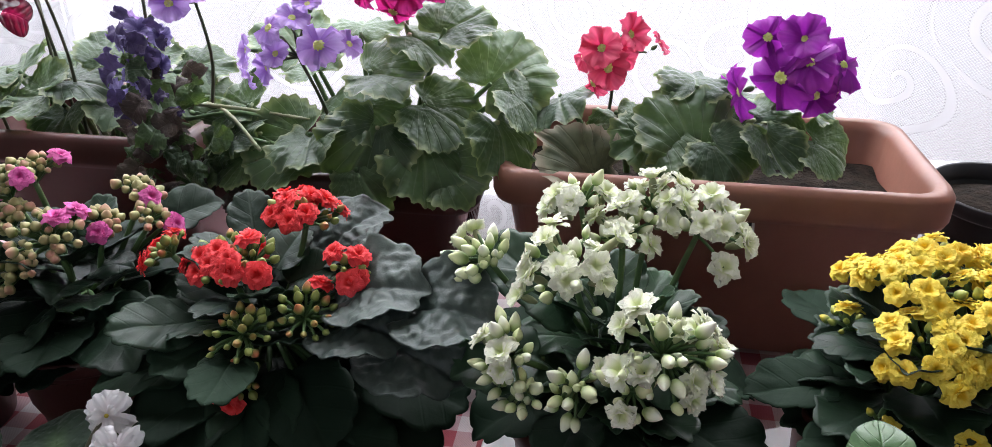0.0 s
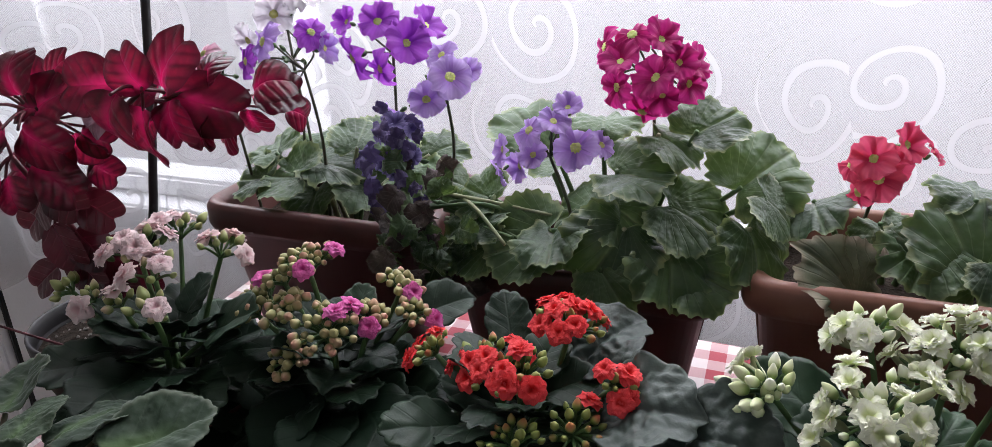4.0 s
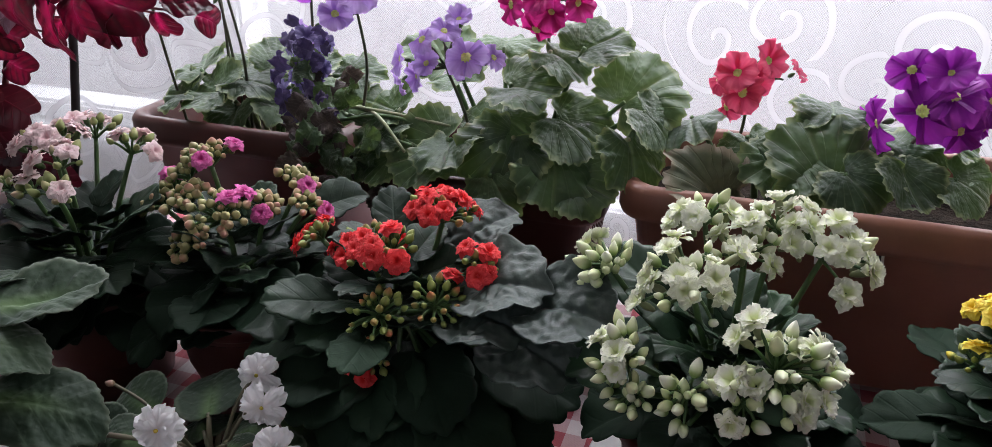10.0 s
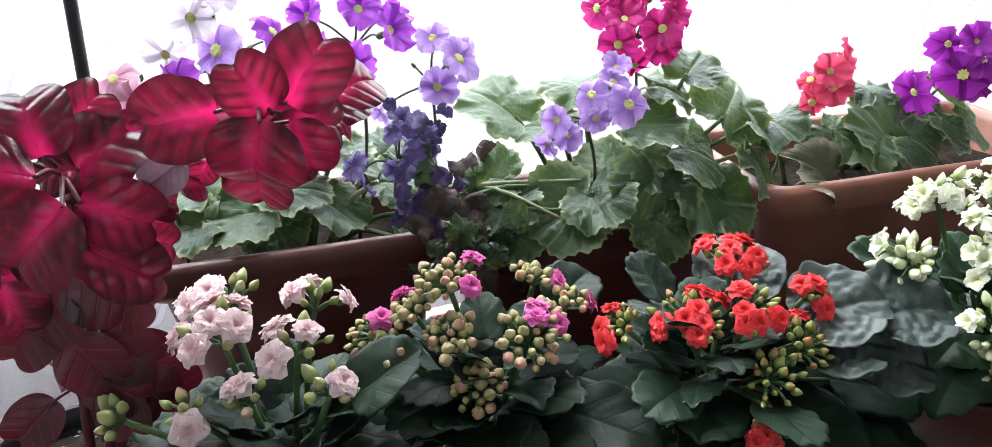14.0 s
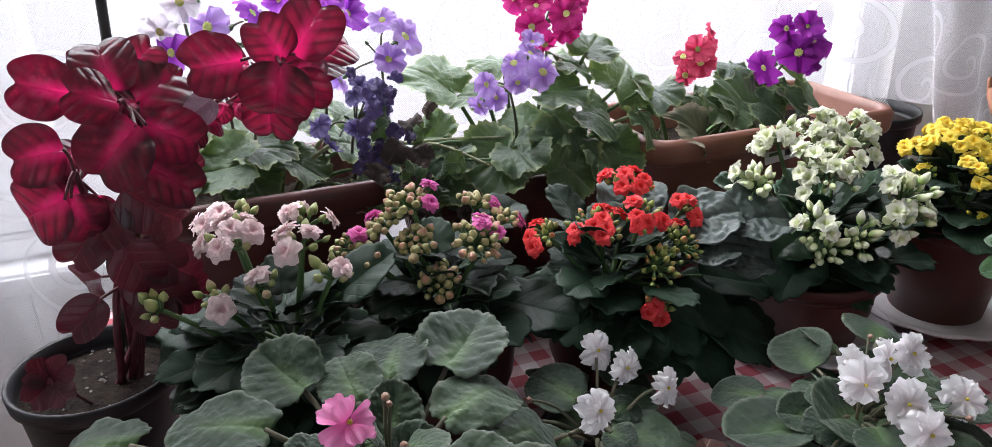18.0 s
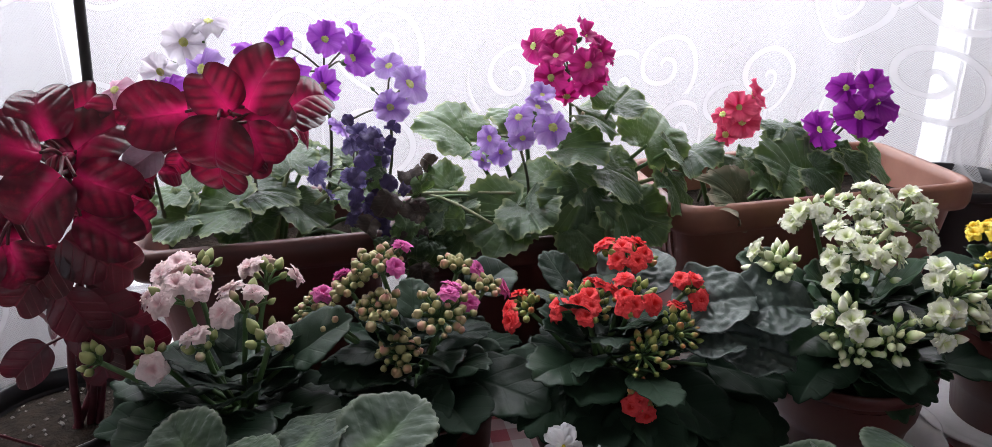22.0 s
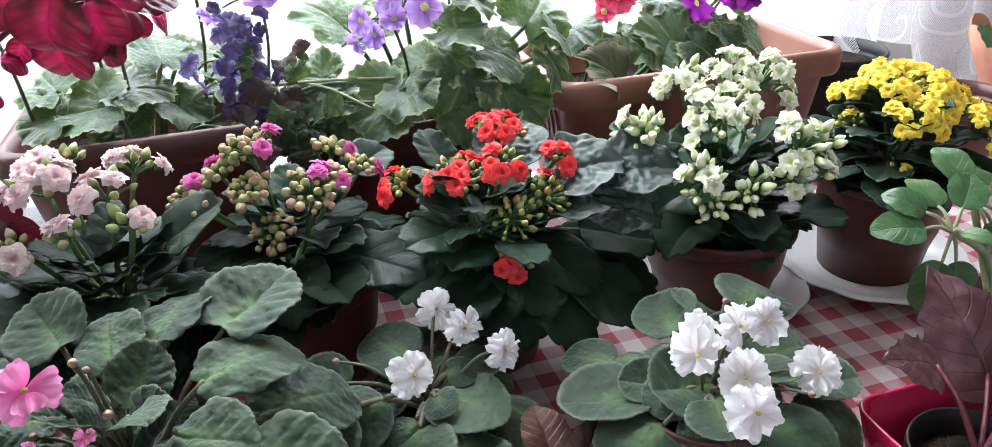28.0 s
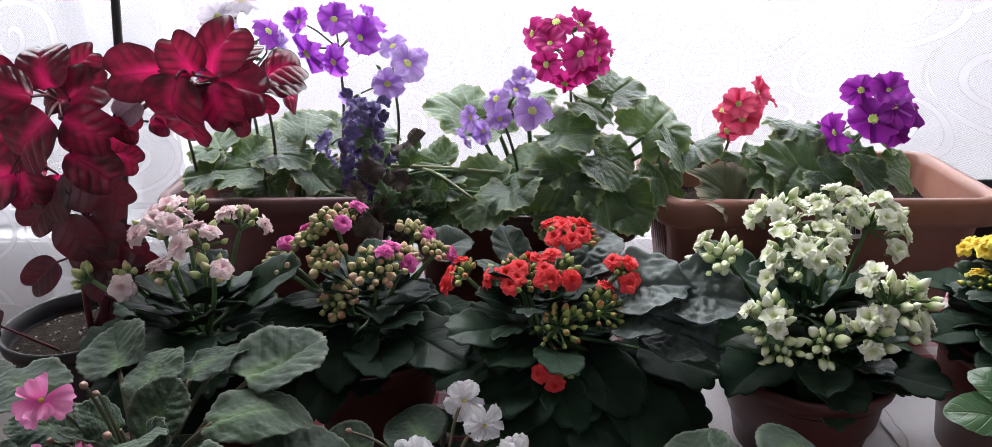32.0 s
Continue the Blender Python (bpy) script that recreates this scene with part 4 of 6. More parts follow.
WHITE = [petals("bloom", WHITE_PETAL, [(5, 0.0092, 0.0080, 12 + 14 * k, 0.0, 0.20, 0.0), (5, 0.0088, 0.0074, 36 + 6 * k, 0.0, 0.22, 0.0006), (5, 0.0078, 0.0064, 58, 0.0, 0.2, 0.001), (4, 0.0066, 0.0052, 74, 0.0, 0.1, 0.001)], 5, 5, 20 + k, 0.55, STEM_PALE, 0.012) for k in range(4)]
YELLOW = bloom_set("yellow_petal", (0.86, 0.58, 0.02), (0.92, 0.79, 0.14), 0.76)
BUD_RED = bud_shader("red_bud", (0.10, 0.16, 0.03), (0.26, 0.30, 0.08), (0.50, 0.14, 0.07), 0.6)
BUD_MAG = bud_shader("green_pink_bud", (0.14, 0.17, 0.05), (0.36, 0.34, 0.15), (0.50, 0.24, 0.18), 0.75)
BUD_PINK = bud_shader("blush_bud", (0.16, 0.22, 0.06), (0.36, 0.40, 0.16), (0.55, 0.40, 0.28), 0.4)
BUD_WHITE = bud_shader("cream_bud", (0.24, 0.35, 0.10), (0.70, 0.75, 0.44), (0.88, 0.89, 0.76), 0.8)
BUD_YEL = bud_shader("yellow_bud", (0.14, 0.22, 0.05), (0.35, 0.38, 0.08), (0.70, 0.55, 0.05), 0.5)

kalanchoe("potted_kalanchoe", -0.155, 0.445, "potted kalanchoe with double red flowers on the gingham cloth", (RED, BUD_RED, KAL, POT_BROWN),
          [(-0.123, 0.467, 1.010, 9, 14, 0.026), (-0.177, 0.440, 0.986, 9, 14, 0.027), (-0.225, 0.458, 0.980, 3, 9, 0.016), (-0.087, 0.424, 0.986, 4, 7, 0.015),
           (-0.150, 0.412, 0.998, 5, 12, 0.019), (-0.157, 0.376, 0.928, 3, 12, 0.016), (-0.113, 0.397, 0.968, 1, 14, 0.022), (-0.153, 0.384, 0.964, 0, 16, 0.022)],
          leaf_tops=[(-0.065, 0.385, 0.965, 1.18), (-0.058, 0.405, 0.985, 1.22), (-0.160, 0.345, 0.943, 0.9), (-0.20, 0.35, 0.90, 1.4), (-0.205, 0.383, 0.936, 1.3), (-0.175, 0.500, 0.985, 0.7), (-0.092, 0.490, 0.992, 1.18), (-0.10, 0.35, 0.90, 1.4), (-0.17, 0.33, 0.885, 1.3), (-0.23, 0.40, 0.95, 1.0), (-0.055, 0.372, 0.888, 1.5), (-0.075, 0.335, 0.880, 1.3), (-0.030, 0.372, 0.945, 1.22), (-0.026, 0.385, 0.905, 1.3), (-0.040, 0.350, 0.870, 1.4), (-0.13, 0.325, 0.885, 1.3), (-0.009, 0.385, 0.976, 1.22)])
kalanchoe("potted_kalanchoe", -0.300, 0.490, "potted kalanchoe full of buds with few magenta flowers", (MAG, BUD_MAG, KAL, POT_BROWN),
          [(-0.325, 0.500, 1.026, 2, 22, 0.027), (-0.252, 0.515, 1.000, 1, 14, 0.020), (-0.235, 0.489, 0.989, 1, 10, 0.018), (-0.290, 0.445, 1.000, 2, 22, 0.027),
           (-0.378, 0.522, 0.985, 1, 18, 0.024), (-0.372, 0.489, 0.982, 0, 18, 0.021), (-0.335, 0.474, 0.996, 0, 20, 0.022), (-0.325, 0.453, 0.964, 0, 18, 0.021), (-0.265, 0.472, 0.992, 1, 12, 0.018), (-0.352, 0.506, 1.004, 1, 14, 0.020)],
          crowd=1.35, bud=(0.0033, 0.0064), tight=0.80, leaf_tops=[(-0.24, 0.41, 0.93, 1.2), (-0.33, 0.40, 0.925, 1.2), (-0.21, 0.52, 0.985, 0.9), (-0.36, 0.46, 0.955, 1.0)])
kalanchoe("potted_kalanchoe", -0.440, 0.490, "potted kalanchoe with double pale pink flowers", (PINK, BUD_PINK, KAL, POT_BROWN),
          [(-0.402, 0.525, 1.019, 3, 7, 0.022), (-0.424, 0.461, 1.026, 3, 5, 0.020), (-0.459, 0.555, 1.024, 5, 6, 0.026), (-0.466, 0.503, 1.028, 6, 5, 0.028),
           (-0.411, 0.432, 1.008, 1, 7, 0.018), (-0.457, 0.456, 0.996, 1, 5, 0.014), (-0.494, 0.472, 0.992, 1, 6, 0.016), (-0.535, 0.494, 0.985, 0, 8, 0.016)],
          bud=(0.0033, 0.0098), crowd=0.8, tight=0.84, leaf_tops=[(-0.36, 0.47, 0.985, 1.1), (-0.45, 0.40, 0.95, 1.2), (-0.38, 0.43, 0.93, 1.1), (-0.5, 0.43, 0.95, 1.0), (-0.525, 0.480, 0.905, 1.2), (-0.520, 0.510, 0.925, 1.1), (-0.500, 0.440, 0.900, 1.3), (-0.46, 0.405, 0.90, 1.2), (-0.41, 0.405, 0.90, 1.2), (-0.522, 0.555, 0.930, 1.2), (-0.505, 0.545, 0.948, 1.1), (-0.538, 0.530, 0.922, 1.1), (-0.495, 0.565, 0.935, 1.1)])
kalanchoe("potted_kalanchoe", 0.078, 0.415, "potted kalanchoe with double creamy white flowers", (WHITE, BUD_WHITE, KALW, POT_BROWN),
          [(0.052, 0.460, 1.026, 7, 8, 0.020), (0.132, 0.432, 1.026, 12, 9, 0.028), (0.040, 0.382, 1.020, 12, 10, 0.027), (-0.015, 0.422, 1.004, 3, 17, 0.022), (0.078, 0.424, 1.018, 5, 9, 0.020), (0.100, 0.442, 1.034, 6, 6, 0.020),
           (0.000, 0.352, 0.970, 3, 14, 0.019), (0.040, 0.336, 0.955, 1, 10, 0.015), (0.090, 0.328, 0.998, 11, 12, 0.028), (0.072, 0.318, 0.966, 1, 6, 0.014), (0.112, 0.335, 0.980, 2, 6, 0.015), (0.008, 0.345, 0.944, 0, 9, 0.015)],
          radius=0.072, height=0.092, bud=(0.0031, 0.0108), tight=0.90, crowd=1.55, deep=0.75, skirt=7, hang=-0.02, leaf_tops=[(0.02, 0.40, 0.985, 1.0), (0.085, 0.375, 0.985, 1.0), (0.06, 0.35, 0.965, 1.1), (0.115, 0.34, 0.95, 1.2), (-0.02, 0.37, 0.95, 1.2), (0.13, 0.38, 0.96, 1.2), (0.01, 0.46, 0.97, 1.1), (0.03, 0.31, 0.925, 0.95)], tall=0.095)
kalanchoe("potted_kalanchoe", 0.248, 0.372, "potted kalanchoe crowded with double yellow flowers", (YELLOW, BUD_YEL, KAL, POT_BROWN),
          [(0.232, 0.340, 0.984, 11, 3, 0.026), (0.246, 0.388, 1.004, 13, 3, 0.030), (0.234, 0.420, 0.984, 8, 4, 0.022), (0.298, 0.318, 0.972, 11, 3, 0.028), (0.282, 0.365, 0.999, 13, 3, 0.030),
           (0.308, 0.400, 0.994, 12, 3, 0.030), (0.268, 0.410, 1.004, 8, 2, 0.024), (0.262, 0.345, 0.988, 9, 3, 0.024), (0.208, 0.392, 0.962, 1, 6, 0.014), (0.207, 0.330, 0.930, 1, 1, 0.010), (0.253, 0.304, 0.930, 2, 1, 0.010)],
          radius=0.064, height=0.12, leaves=34, tall=0.08, skirt=6, hang=0.1)


# ---- primulas in their planters ----
def planter(name, x0, x1, y0, y1, top, height, label, mat, ribs=True):
    """A tapered plastic balcony planter: rounded walls, rolled rim, ribbed ends."""
    t = thing(name, ((x0 + x1) / 2, (y0 + y1) / 2, top - height), label, "planter", "planters at the window")

    def loop(inset, rad, z, n=6):
        pts = []
        ax, bx, ay, by = x0 + inset, x1 - inset, y0 + inset, y1 - inset
        for cx, cy, s in ((bx - rad, by - rad, 0), (ax + rad, by - rad, 90), (ax + rad, ay + rad, 180), (bx - rad, ay + rad, 270)):
            for k in range(n + 1):
                a = radians(s + 90 * k / n)
                pts.append(((cx + rad * math.cos(a)), (cy + rad * math.sin(a)), z))
        return pts
    rows = [loop(0.034, 0.02, top - height), loop(0.030, 0.022, top - height + 0.004), loop(0.013, 0.026, top - 0.034), loop(0.010, 0.026, top - 0.032), loop(0.002, 0.028, top - 0.030),
            loop(0.0, 0.028, top - 0.024), loop(0.0, 0.028, top - 0.006), loop(0.003, 0.027, top - 0.001), loop(0.008, 0.025, top), loop(0.013, 0.022, top - 0.002), loop(0.016, 0.02, top - 0.010), loop(0.030, 0.02, top - height + 0.012)]
    verts = [p for row in rows for p in row]
    n = len(rows[0])
    faces = [(i * n + k, i * n + (k + 1) % n, (i + 1) * n + (k + 1) % n, (i + 1) * n + k) for i in range(len(rows) - 1) for k in range(n)]
    faces += [tuple(range(n))[::-1], tuple(range((len(rows) - 1) * n, len(rows) * n))]
    part("planter_box", mesh("planter_box", verts, faces, mat), t)
    m = 14
    gv = []
    for j in range(m + 1):
        for i in range(m + 1):
            gx, gy = x0 + 0.021 + (x1 - x0 - 0.042) * i / m, y0 + 0.021 + (y1 - y0 - 0.042) * j / m
            gv.append((gx, gy, top - 0.040 + 0.006 * noise.noise(Vector((gx, gy, 0)) * 40)))
    gf = [(j * (m + 1) + i, j * (m + 1) + i + 1, (j + 1) * (m + 1) + i + 1, (j + 1) * (m + 1) + i) for j in range(m) for i in range(m)]
    part("soil", mesh("soil", gv, gf, SOIL), t)
    if ribs:
        rib = box_mesh("rib", (0.005, 0.005, height - 0.05), mat, 0.0015)
        for k in range(7):
            y = y0 + 0.045 + (y1 - y0 - 0.09) * k / 6
            for x, s in ((x0 + 0.0235, 1), (x1 - 0.0235, -1)):
                part("rib", rib, t, Matrix.Translation((x, y, top - height / 2 - 0.012)) @ Matrix.Rotation(-s * 0.17, 4, "Y"))
    return t


PRIM = [blade("leaf", LEAF_PRIM, 0.084, 0.090, "lobed_heart", 13, 108, 0.20 - 0.09 * (k % 4), 0.35 + 0.28 * (k % 4), 0.05 - 0.05 * (k % 3), 0.034 + 0.010 * (k % 3), 4 + k % 3, 0.019, 8.0, True, 0.0, 50 + k, k == 0) for k in range(7)]
LEAF_DRY_DARK = leaf_shader("shrivelled_leaf", (0.05, 0.035, 0.03), (0.13, 0.10, 0.075), (0.09, 0.06, 0.05), 0.7, 0.1, 9.0, bump=0.8)
SHRIVEL = [leaf_mesh("leaf", m_, 0.06, 0.05, "heart", 24, 12, 0.0, 0.6, 2.2, 0.14, 3.0, 0.06, 9, 0.08, 0.2, seed=64 + k_) for k_, m_ in enumerate((LEAF_DRY_DARK, LEAF_PRIM))]
PRIM_DRY = blade("leaf", LEAF_DRY, 0.080, 0.076, "lobed_heart", 12, 100, 0.55, 1.3, 0.0, 0.075, 6, 0.035, 8.0, True, 0.0, 61)


def primula_set(name, base, tip, s=1.0, n=5):
    m = petal_shader(name, base, tip, 0.42, 0.35, 0.4)
    return [petals("flower", m, [(n, 0.0212 * s, 0.0236 * s, 4 + 11 * k, 0.20, 0.17, 0.0)], 9, 16, 70 + k, rounding=0.36, crimp=0.022) for k in range(5)]


EYE_MESH = petals("eye", PALE_EYE, [(10, 0.0040, 0.0026, 10, 0.0, 0.0, 0.0018), (5, 0.0018, 0.0016, 45, 0.0, 0.0, 0.0018)], 3, 2, 3, 0.4)
CALYX = bud_mesh("calyx", STEM_GREEN, 0.0028, 0.010)
LILAC = primula_set("lilac_petal", (0.38, 0.20, 0.60), (0.62, 0.46, 0.80), 0.92)
VIOLET_BLUE = primula_set("violet_blue_petal", (0.07, 0.05, 0.16), (0.31, 0.27, 0.52), 0.9)
BLUSH = primula_set("pale_pink_primula_petal", (0.60, 0.30, 0.42), (0.80, 0.60, 0.68))
PURPLE = primula_set("purple_petal", (0.32, 0.04, 0.50), (0.50, 0.14, 0.66))
CRIMSON = primula_set("crimson_petal", (0.40, 0.010, 0.14), (0.66, 0.045, 0.29))
CORAL = primula_set("coral_petal", (0.62, 0.04, 0.13), (0.80, 0.14, 0.24), 0.88)
MAUVE = primula_set("deep_mauve_petal", (0.25, 0.01, 0.30), (0.42, 0.05, 0.46), 1.25)
PALE = primula_set("white_primula_petal", (0.65, 0.60, 0.66), (0.85, 0.82, 0.86))


def primula_head(owner, root, sets, flowers, eyes=True, buds=0):
    """A stalk from root with an umbel of flowers: (x, y, z, size) in the eye's plan."""
    pts = [W(*q[:3]) for q in flowers]
    c, rt = sum(pts, Vector()) / len(pts), W(*root)
    r = random.Random(str(flowers[0]))
    hub = c + Vector((0, 0.020, -0.016))
    mid = rt.lerp(hub, 0.55) + Vector((r.uniform(-.012, .012), r.uniform(-.008, .012), 0.004))
    runs = [([rt, mid, hub], 0.0018, 0.0014, 6)]
    for p, q in zip(pts, flowers):
        d = (p - hub).normalized()
        way = (d * 0.9 + Vector((r.uniform(-.55, .55), r.uniform(-.60, .10), r.uniform(-.35, .45)))).normalized()
        runs.append(([hub, hub.lerp(p, 0.5) + Vector((0, 0, 0.003)), p - way * 0.012], 0.0011, 0.0009, 5))
        fl = part("flower", r.choice(sets), owner, facing(way, p, r.uniform(0, 6.28), q[3] * r.uniform(1.02, 1.16)))
        part("calyx", CALYX, fl, Matrix.Translation((0, 0, -0.012)), "pale green calyx")
        if eyes:
            part("eye", EYE_MESH, fl, None, "pale yellow-green eye")
    for k in range(buds):
        d = Vector((r.uniform(-1, 1), r.uniform(-.8, .4), r.uniform(-.2, 1))).normalized()
        p = hub + d * r.uniform(0.014, 0.024)
        runs.append(([hub, p], 0.0010, 0.0008, 5))
        part("bud", CALYX, owner, facing(d, p, 0, r.uniform(0.6, 0.9)))
    part("stalk", tubes("stalk", runs, STEM_DULL), owner)


def primula_leaf(owner, root, centre, face, size, k=None, mesh_=None):
    """A stalked leaf whose blade lies round centre and faces that way; it runs outward from root."""
    rt, c = W(*root), W(*centre)
    face = W(*face) - W(0, 0, 0) + Vector((rng.uniform(-.3, .3), rng.uniform(-.2, .25), rng.uniform(-.15, .3)))
    me = mesh_ or (PRIM[k] if k is not None else rng.choice(PRIM))
    run = c - rt
    run = run - face.normalized() * run.dot(face.normalized())
    if run.length < 0.01:
        run = Vector((0, -1, 0.2))
    st = c - run.normalized() * 0.042 * size
    part("leaf", me, owner, along(run, face, st, size))
    v, f = tube([rt, rt.lerp(st, 0.5) + Vector((0, 0, 0.012)), st + run.normalized() * 0.004], 0.0032, 0.002, 6)
    part("petiole", mesh("petiole", v, f, STEM_PALE if rng.random() < 0.3 else STEM_GREEN), owner)


left = planter("flower_planter", -0.625, -0.374, 0.580, 0.745, 0.975, 0.165, "dark brown plastic planter with lilac and purple primulas", POT_BROWN)
primula_head(left, (-0.335, 0.72, 0.94), PURPLE, [(-0.349, 0.699, 1.116, 1.1), (-0.323, 0.696, 1.107, 0.78), (-0.319, 0.688, 1.150, 0.91), (-0.296, 0.691, 1.131, 1.1), (-0.285, 0.718, 1.142, 0.93), (-0.355, 0.707, 1.147, 0.74)])
primula_head(left, (-0.40, 0.72, 0.94), LILAC, [(-0.427, 0.681, 1.133, 0.97), (-0.416, 0.686, 1.096, 0.95), (-0.379, 0.702, 1.124, 0.88)], buds=4)
primula_head(left, (-0.41, 0.73, 0.94), PURPLE, [(-0.458, 0.702, 1.111, 0.85), (-0.385, 0.692, 1.140, 0.79)], buds=3)
primula_head(left, (-0.28, 0.71, 0.94), LILAC, [(-0.250, 0.661, 1.108, 1.0), (-0.270, 0.657, 1.089, 0.86), (-0.308, 0.690, 1.068, 0.72), (-0.239, 0.682, 1.109, 0.6), (-0.262, 0.685, 1.122, 0.8)], buds=2)
primula_head(left, (-0.30, 0.70, 0.94), VIOLET_BLUE, [(-0.301, 0.659, 1.066, 0.66), (-0.310, 0.652, 1.061, 0.6), (-0.341, 0.673, 1.030, 0.68), (-0.287, 0.663, 1.060, 0.6), (-0.296, 0.639, 1.056, 0.5), (-0.291, 0.639, 1.046, 0.5), (-0.312, 0.652, 1.029, 0.55), (-0.285, 0.654, 1.038, 0.5), (-0.304, 0.660, 1.021, 0.5), (-0.333, 0.668, 1.012, 0.6)], False, 3)
primula_head(left, (-0.43, 0.74, 0.94), PALE, [(-0.440, 0.735, 1.150, 0.9), (-0.462, 0.720, 1.128, 0.85), (-0.415, 0.742, 1.166, 0.9)], buds=4)
primula_head(left, (-0.48, 0.73, 0.94), BLUSH, [(-0.500, 0.700, 1.118, 0.75), (-0.490, 0.690, 1.104, 0.7)], buds=2)
for c, f, s in (((-0.45, 0.66, 1.01), (-0.1, -0.5, 0.9), 0.85), ((-0.38, 0.665, 1.02), (0.1, -0.4, 0.9), 0.85), ((-0.42, 0.72, 1.04), (0, -0.5, 0.8), 0.8), ((-0.35, 0.650, 0.99), (0.2, -0.5, 0.8), 0.75),
                ((-0.34, 0.72, 1.04), (0.1, -0.6, 0.7), 0.8), ((-0.47, 0.71, 1.03), (-0.2, -0.4, 0.8), 0.75), ((-0.30, 0.66, 1.01), (0.2, -0.4, 0.9), 0.65), ((-0.41, 0.64, 0.985), (0.0, -0.5, 0.8), 0.7),
                ((-0.49, 0.67, 1.0), (-0.4, -0.4, 0.8), 0.7), ((-0.365, 0.69, 1.055), (0.3, -0.5, 0.7), 0.7), ((-0.268, 0.690, 1.000), (0.3, -0.5, 0.7), 0.75), ((-0.262, 0.650, 0.975), (0.3, -0.6, 0.6), 0.7), ((-0.285, 0.72, 1.03), (0.1, -0.5, 0.8), 0.7), ((-0.300, 0.615, 0.962), (0.1, -0.7, 0.6), 0.55)):
    primula_leaf(left, (-0.39 + (c[0] + 0.39) * 0.3, 0.735, 0.935), (c[0] + 0.006, c[1] + 0.045, c[2] - 0.012), f, s)
for k in range(26):
    # spent flowers and shrivelled leaves hanging over the planter's end
    p = W(-0.278 + rng.uniform(-.034, .034), 0.62 + rng.uniform(-.03, .04), 0.945 + 0.0042 * k)
    part("shrivelled_leaf", SHRIVEL[k % 2], left, along((rng.uniform(-1, 1), rng.uniform(-1, .2), rng.uniform(-.9, .4)), (rng.uniform(-.5, .5), -1, 0.5), p, rng.uniform(0.30, 0.52)))

SPENT = leaf_shader("spent_violet_petal", (0.035, 0.022, 0.07), (0.12, 0.09, 0.24), (0.03, 0.02, 0.05), 0.7, 0.15, 5.0, bump=0.6)
SPENT_PETAL = [leaf_mesh("petal", SPENT, 0.05, 0.045, "heart", 16, 10, 0.0, 0.5, 1.8, 0.16, 2.5, 0.05, 6, 0.08, 0.2, seed=75 + k) for k in range(2)]
for k in range(30):
    p = W(-0.290 + rng.uniform(-.026, .022), 0.63 + rng.uniform(-.022, .03), 0.985 + 0.0034 * k)
    part("spent_petal", SPENT_PETAL[k % 2], left, along((rng.uniform(-1, 1), rng.uniform(-1, .2), rng.uniform(-.9, .3)), (rng.uniform(-.5, .5), -1, 0.5), p, rng.uniform(0.22, 0.40)))

middle = planter("flower_planter", -0.366, -0.112, 0.575, 0.74, 0.955, 0.155, "dark brown planter with lilac and crimson primulas", POT_BROWN)
primula_head(middle, (-0.14, 0.66, 0.92), LILAC, [(-0.135, 0.591, 1.071, 0.93), (-0.170, 0.587, 1.085, 0.72), (-0.152, 0.587, 1.092, 0.65), (-0.193, 0.600, 1.065, 0.68), (-0.197, 0.609, 1.044, 0.68), (-0.142, 0.599, 1.100, 0.6), (-0.167, 0.586, 1.066, 0.66), (-0.117, 0.618, 1.065, 0.62), (-0.180, 0.605, 1.050, 0.7)], buds=5)
primula_head(middle, (-0.10, 0.68, 0.92), CRIMSON, [(-0.119, 0.670, 1.133, 0.84), (-0.097, 0.658, 1.145, 0.84), (-0.075, 0.649, 1.143, 0.82), (-0.060, 0.645, 1.126, 0.78), (-0.105, 0.649, 1.125, 0.86), (-0.107, 0.654, 1.104, 0.86), (-0.077, 0.635, 1.116, 0.86), (-0.071, 0.645, 1.101, 0.82), (-0.049, 0.661, 1.121, 0.8), (-0.051, 0.660, 1.106, 0.82), (-0.086, 0.662, 1.082, 0.86)])
for c, f, s, k in (((-0.195, 0.612, 0.975), (-0.1, -0.75, 0.65), 0.95, 0), ((-0.199, 0.733, 1.057), (0, -0.7, 0.7), 0.95, 1), ((-0.115, 0.575, 0.982), (0.0, -0.6, 0.8), 0.95, 2), ((-0.028, 0.612, 1.005), (0.2, -0.45, 0.9), 0.9, 3),
                   ((0.024, 0.655, 1.045), (0.0, -0.85, 0.5), 1.0, 1), ((-0.075, 0.622, 1.040), (0.1, -0.55, 0.8), 0.85, 4), ((-0.055, 0.575, 0.972), (0.2, -0.5, 0.85), 0.9, 5), ((-0.15, 0.635, 1.00), (0, -0.4, 0.9), 0.8, 3),
                   ((-0.02, 0.66, 1.08), (0.1, -0.7, 0.7), 0.75, 4), ((-0.12, 0.72, 1.07), (0, -0.5, 0.9), 0.8, 2), ((0.012, 0.585, 0.985), (0.4, -0.5, 0.8), 0.8, 5)):
    primula_leaf(middle, (-0.11 + (c[0] + 0.11) * 0.25, 0.685, 0.915), c, f, s, k)
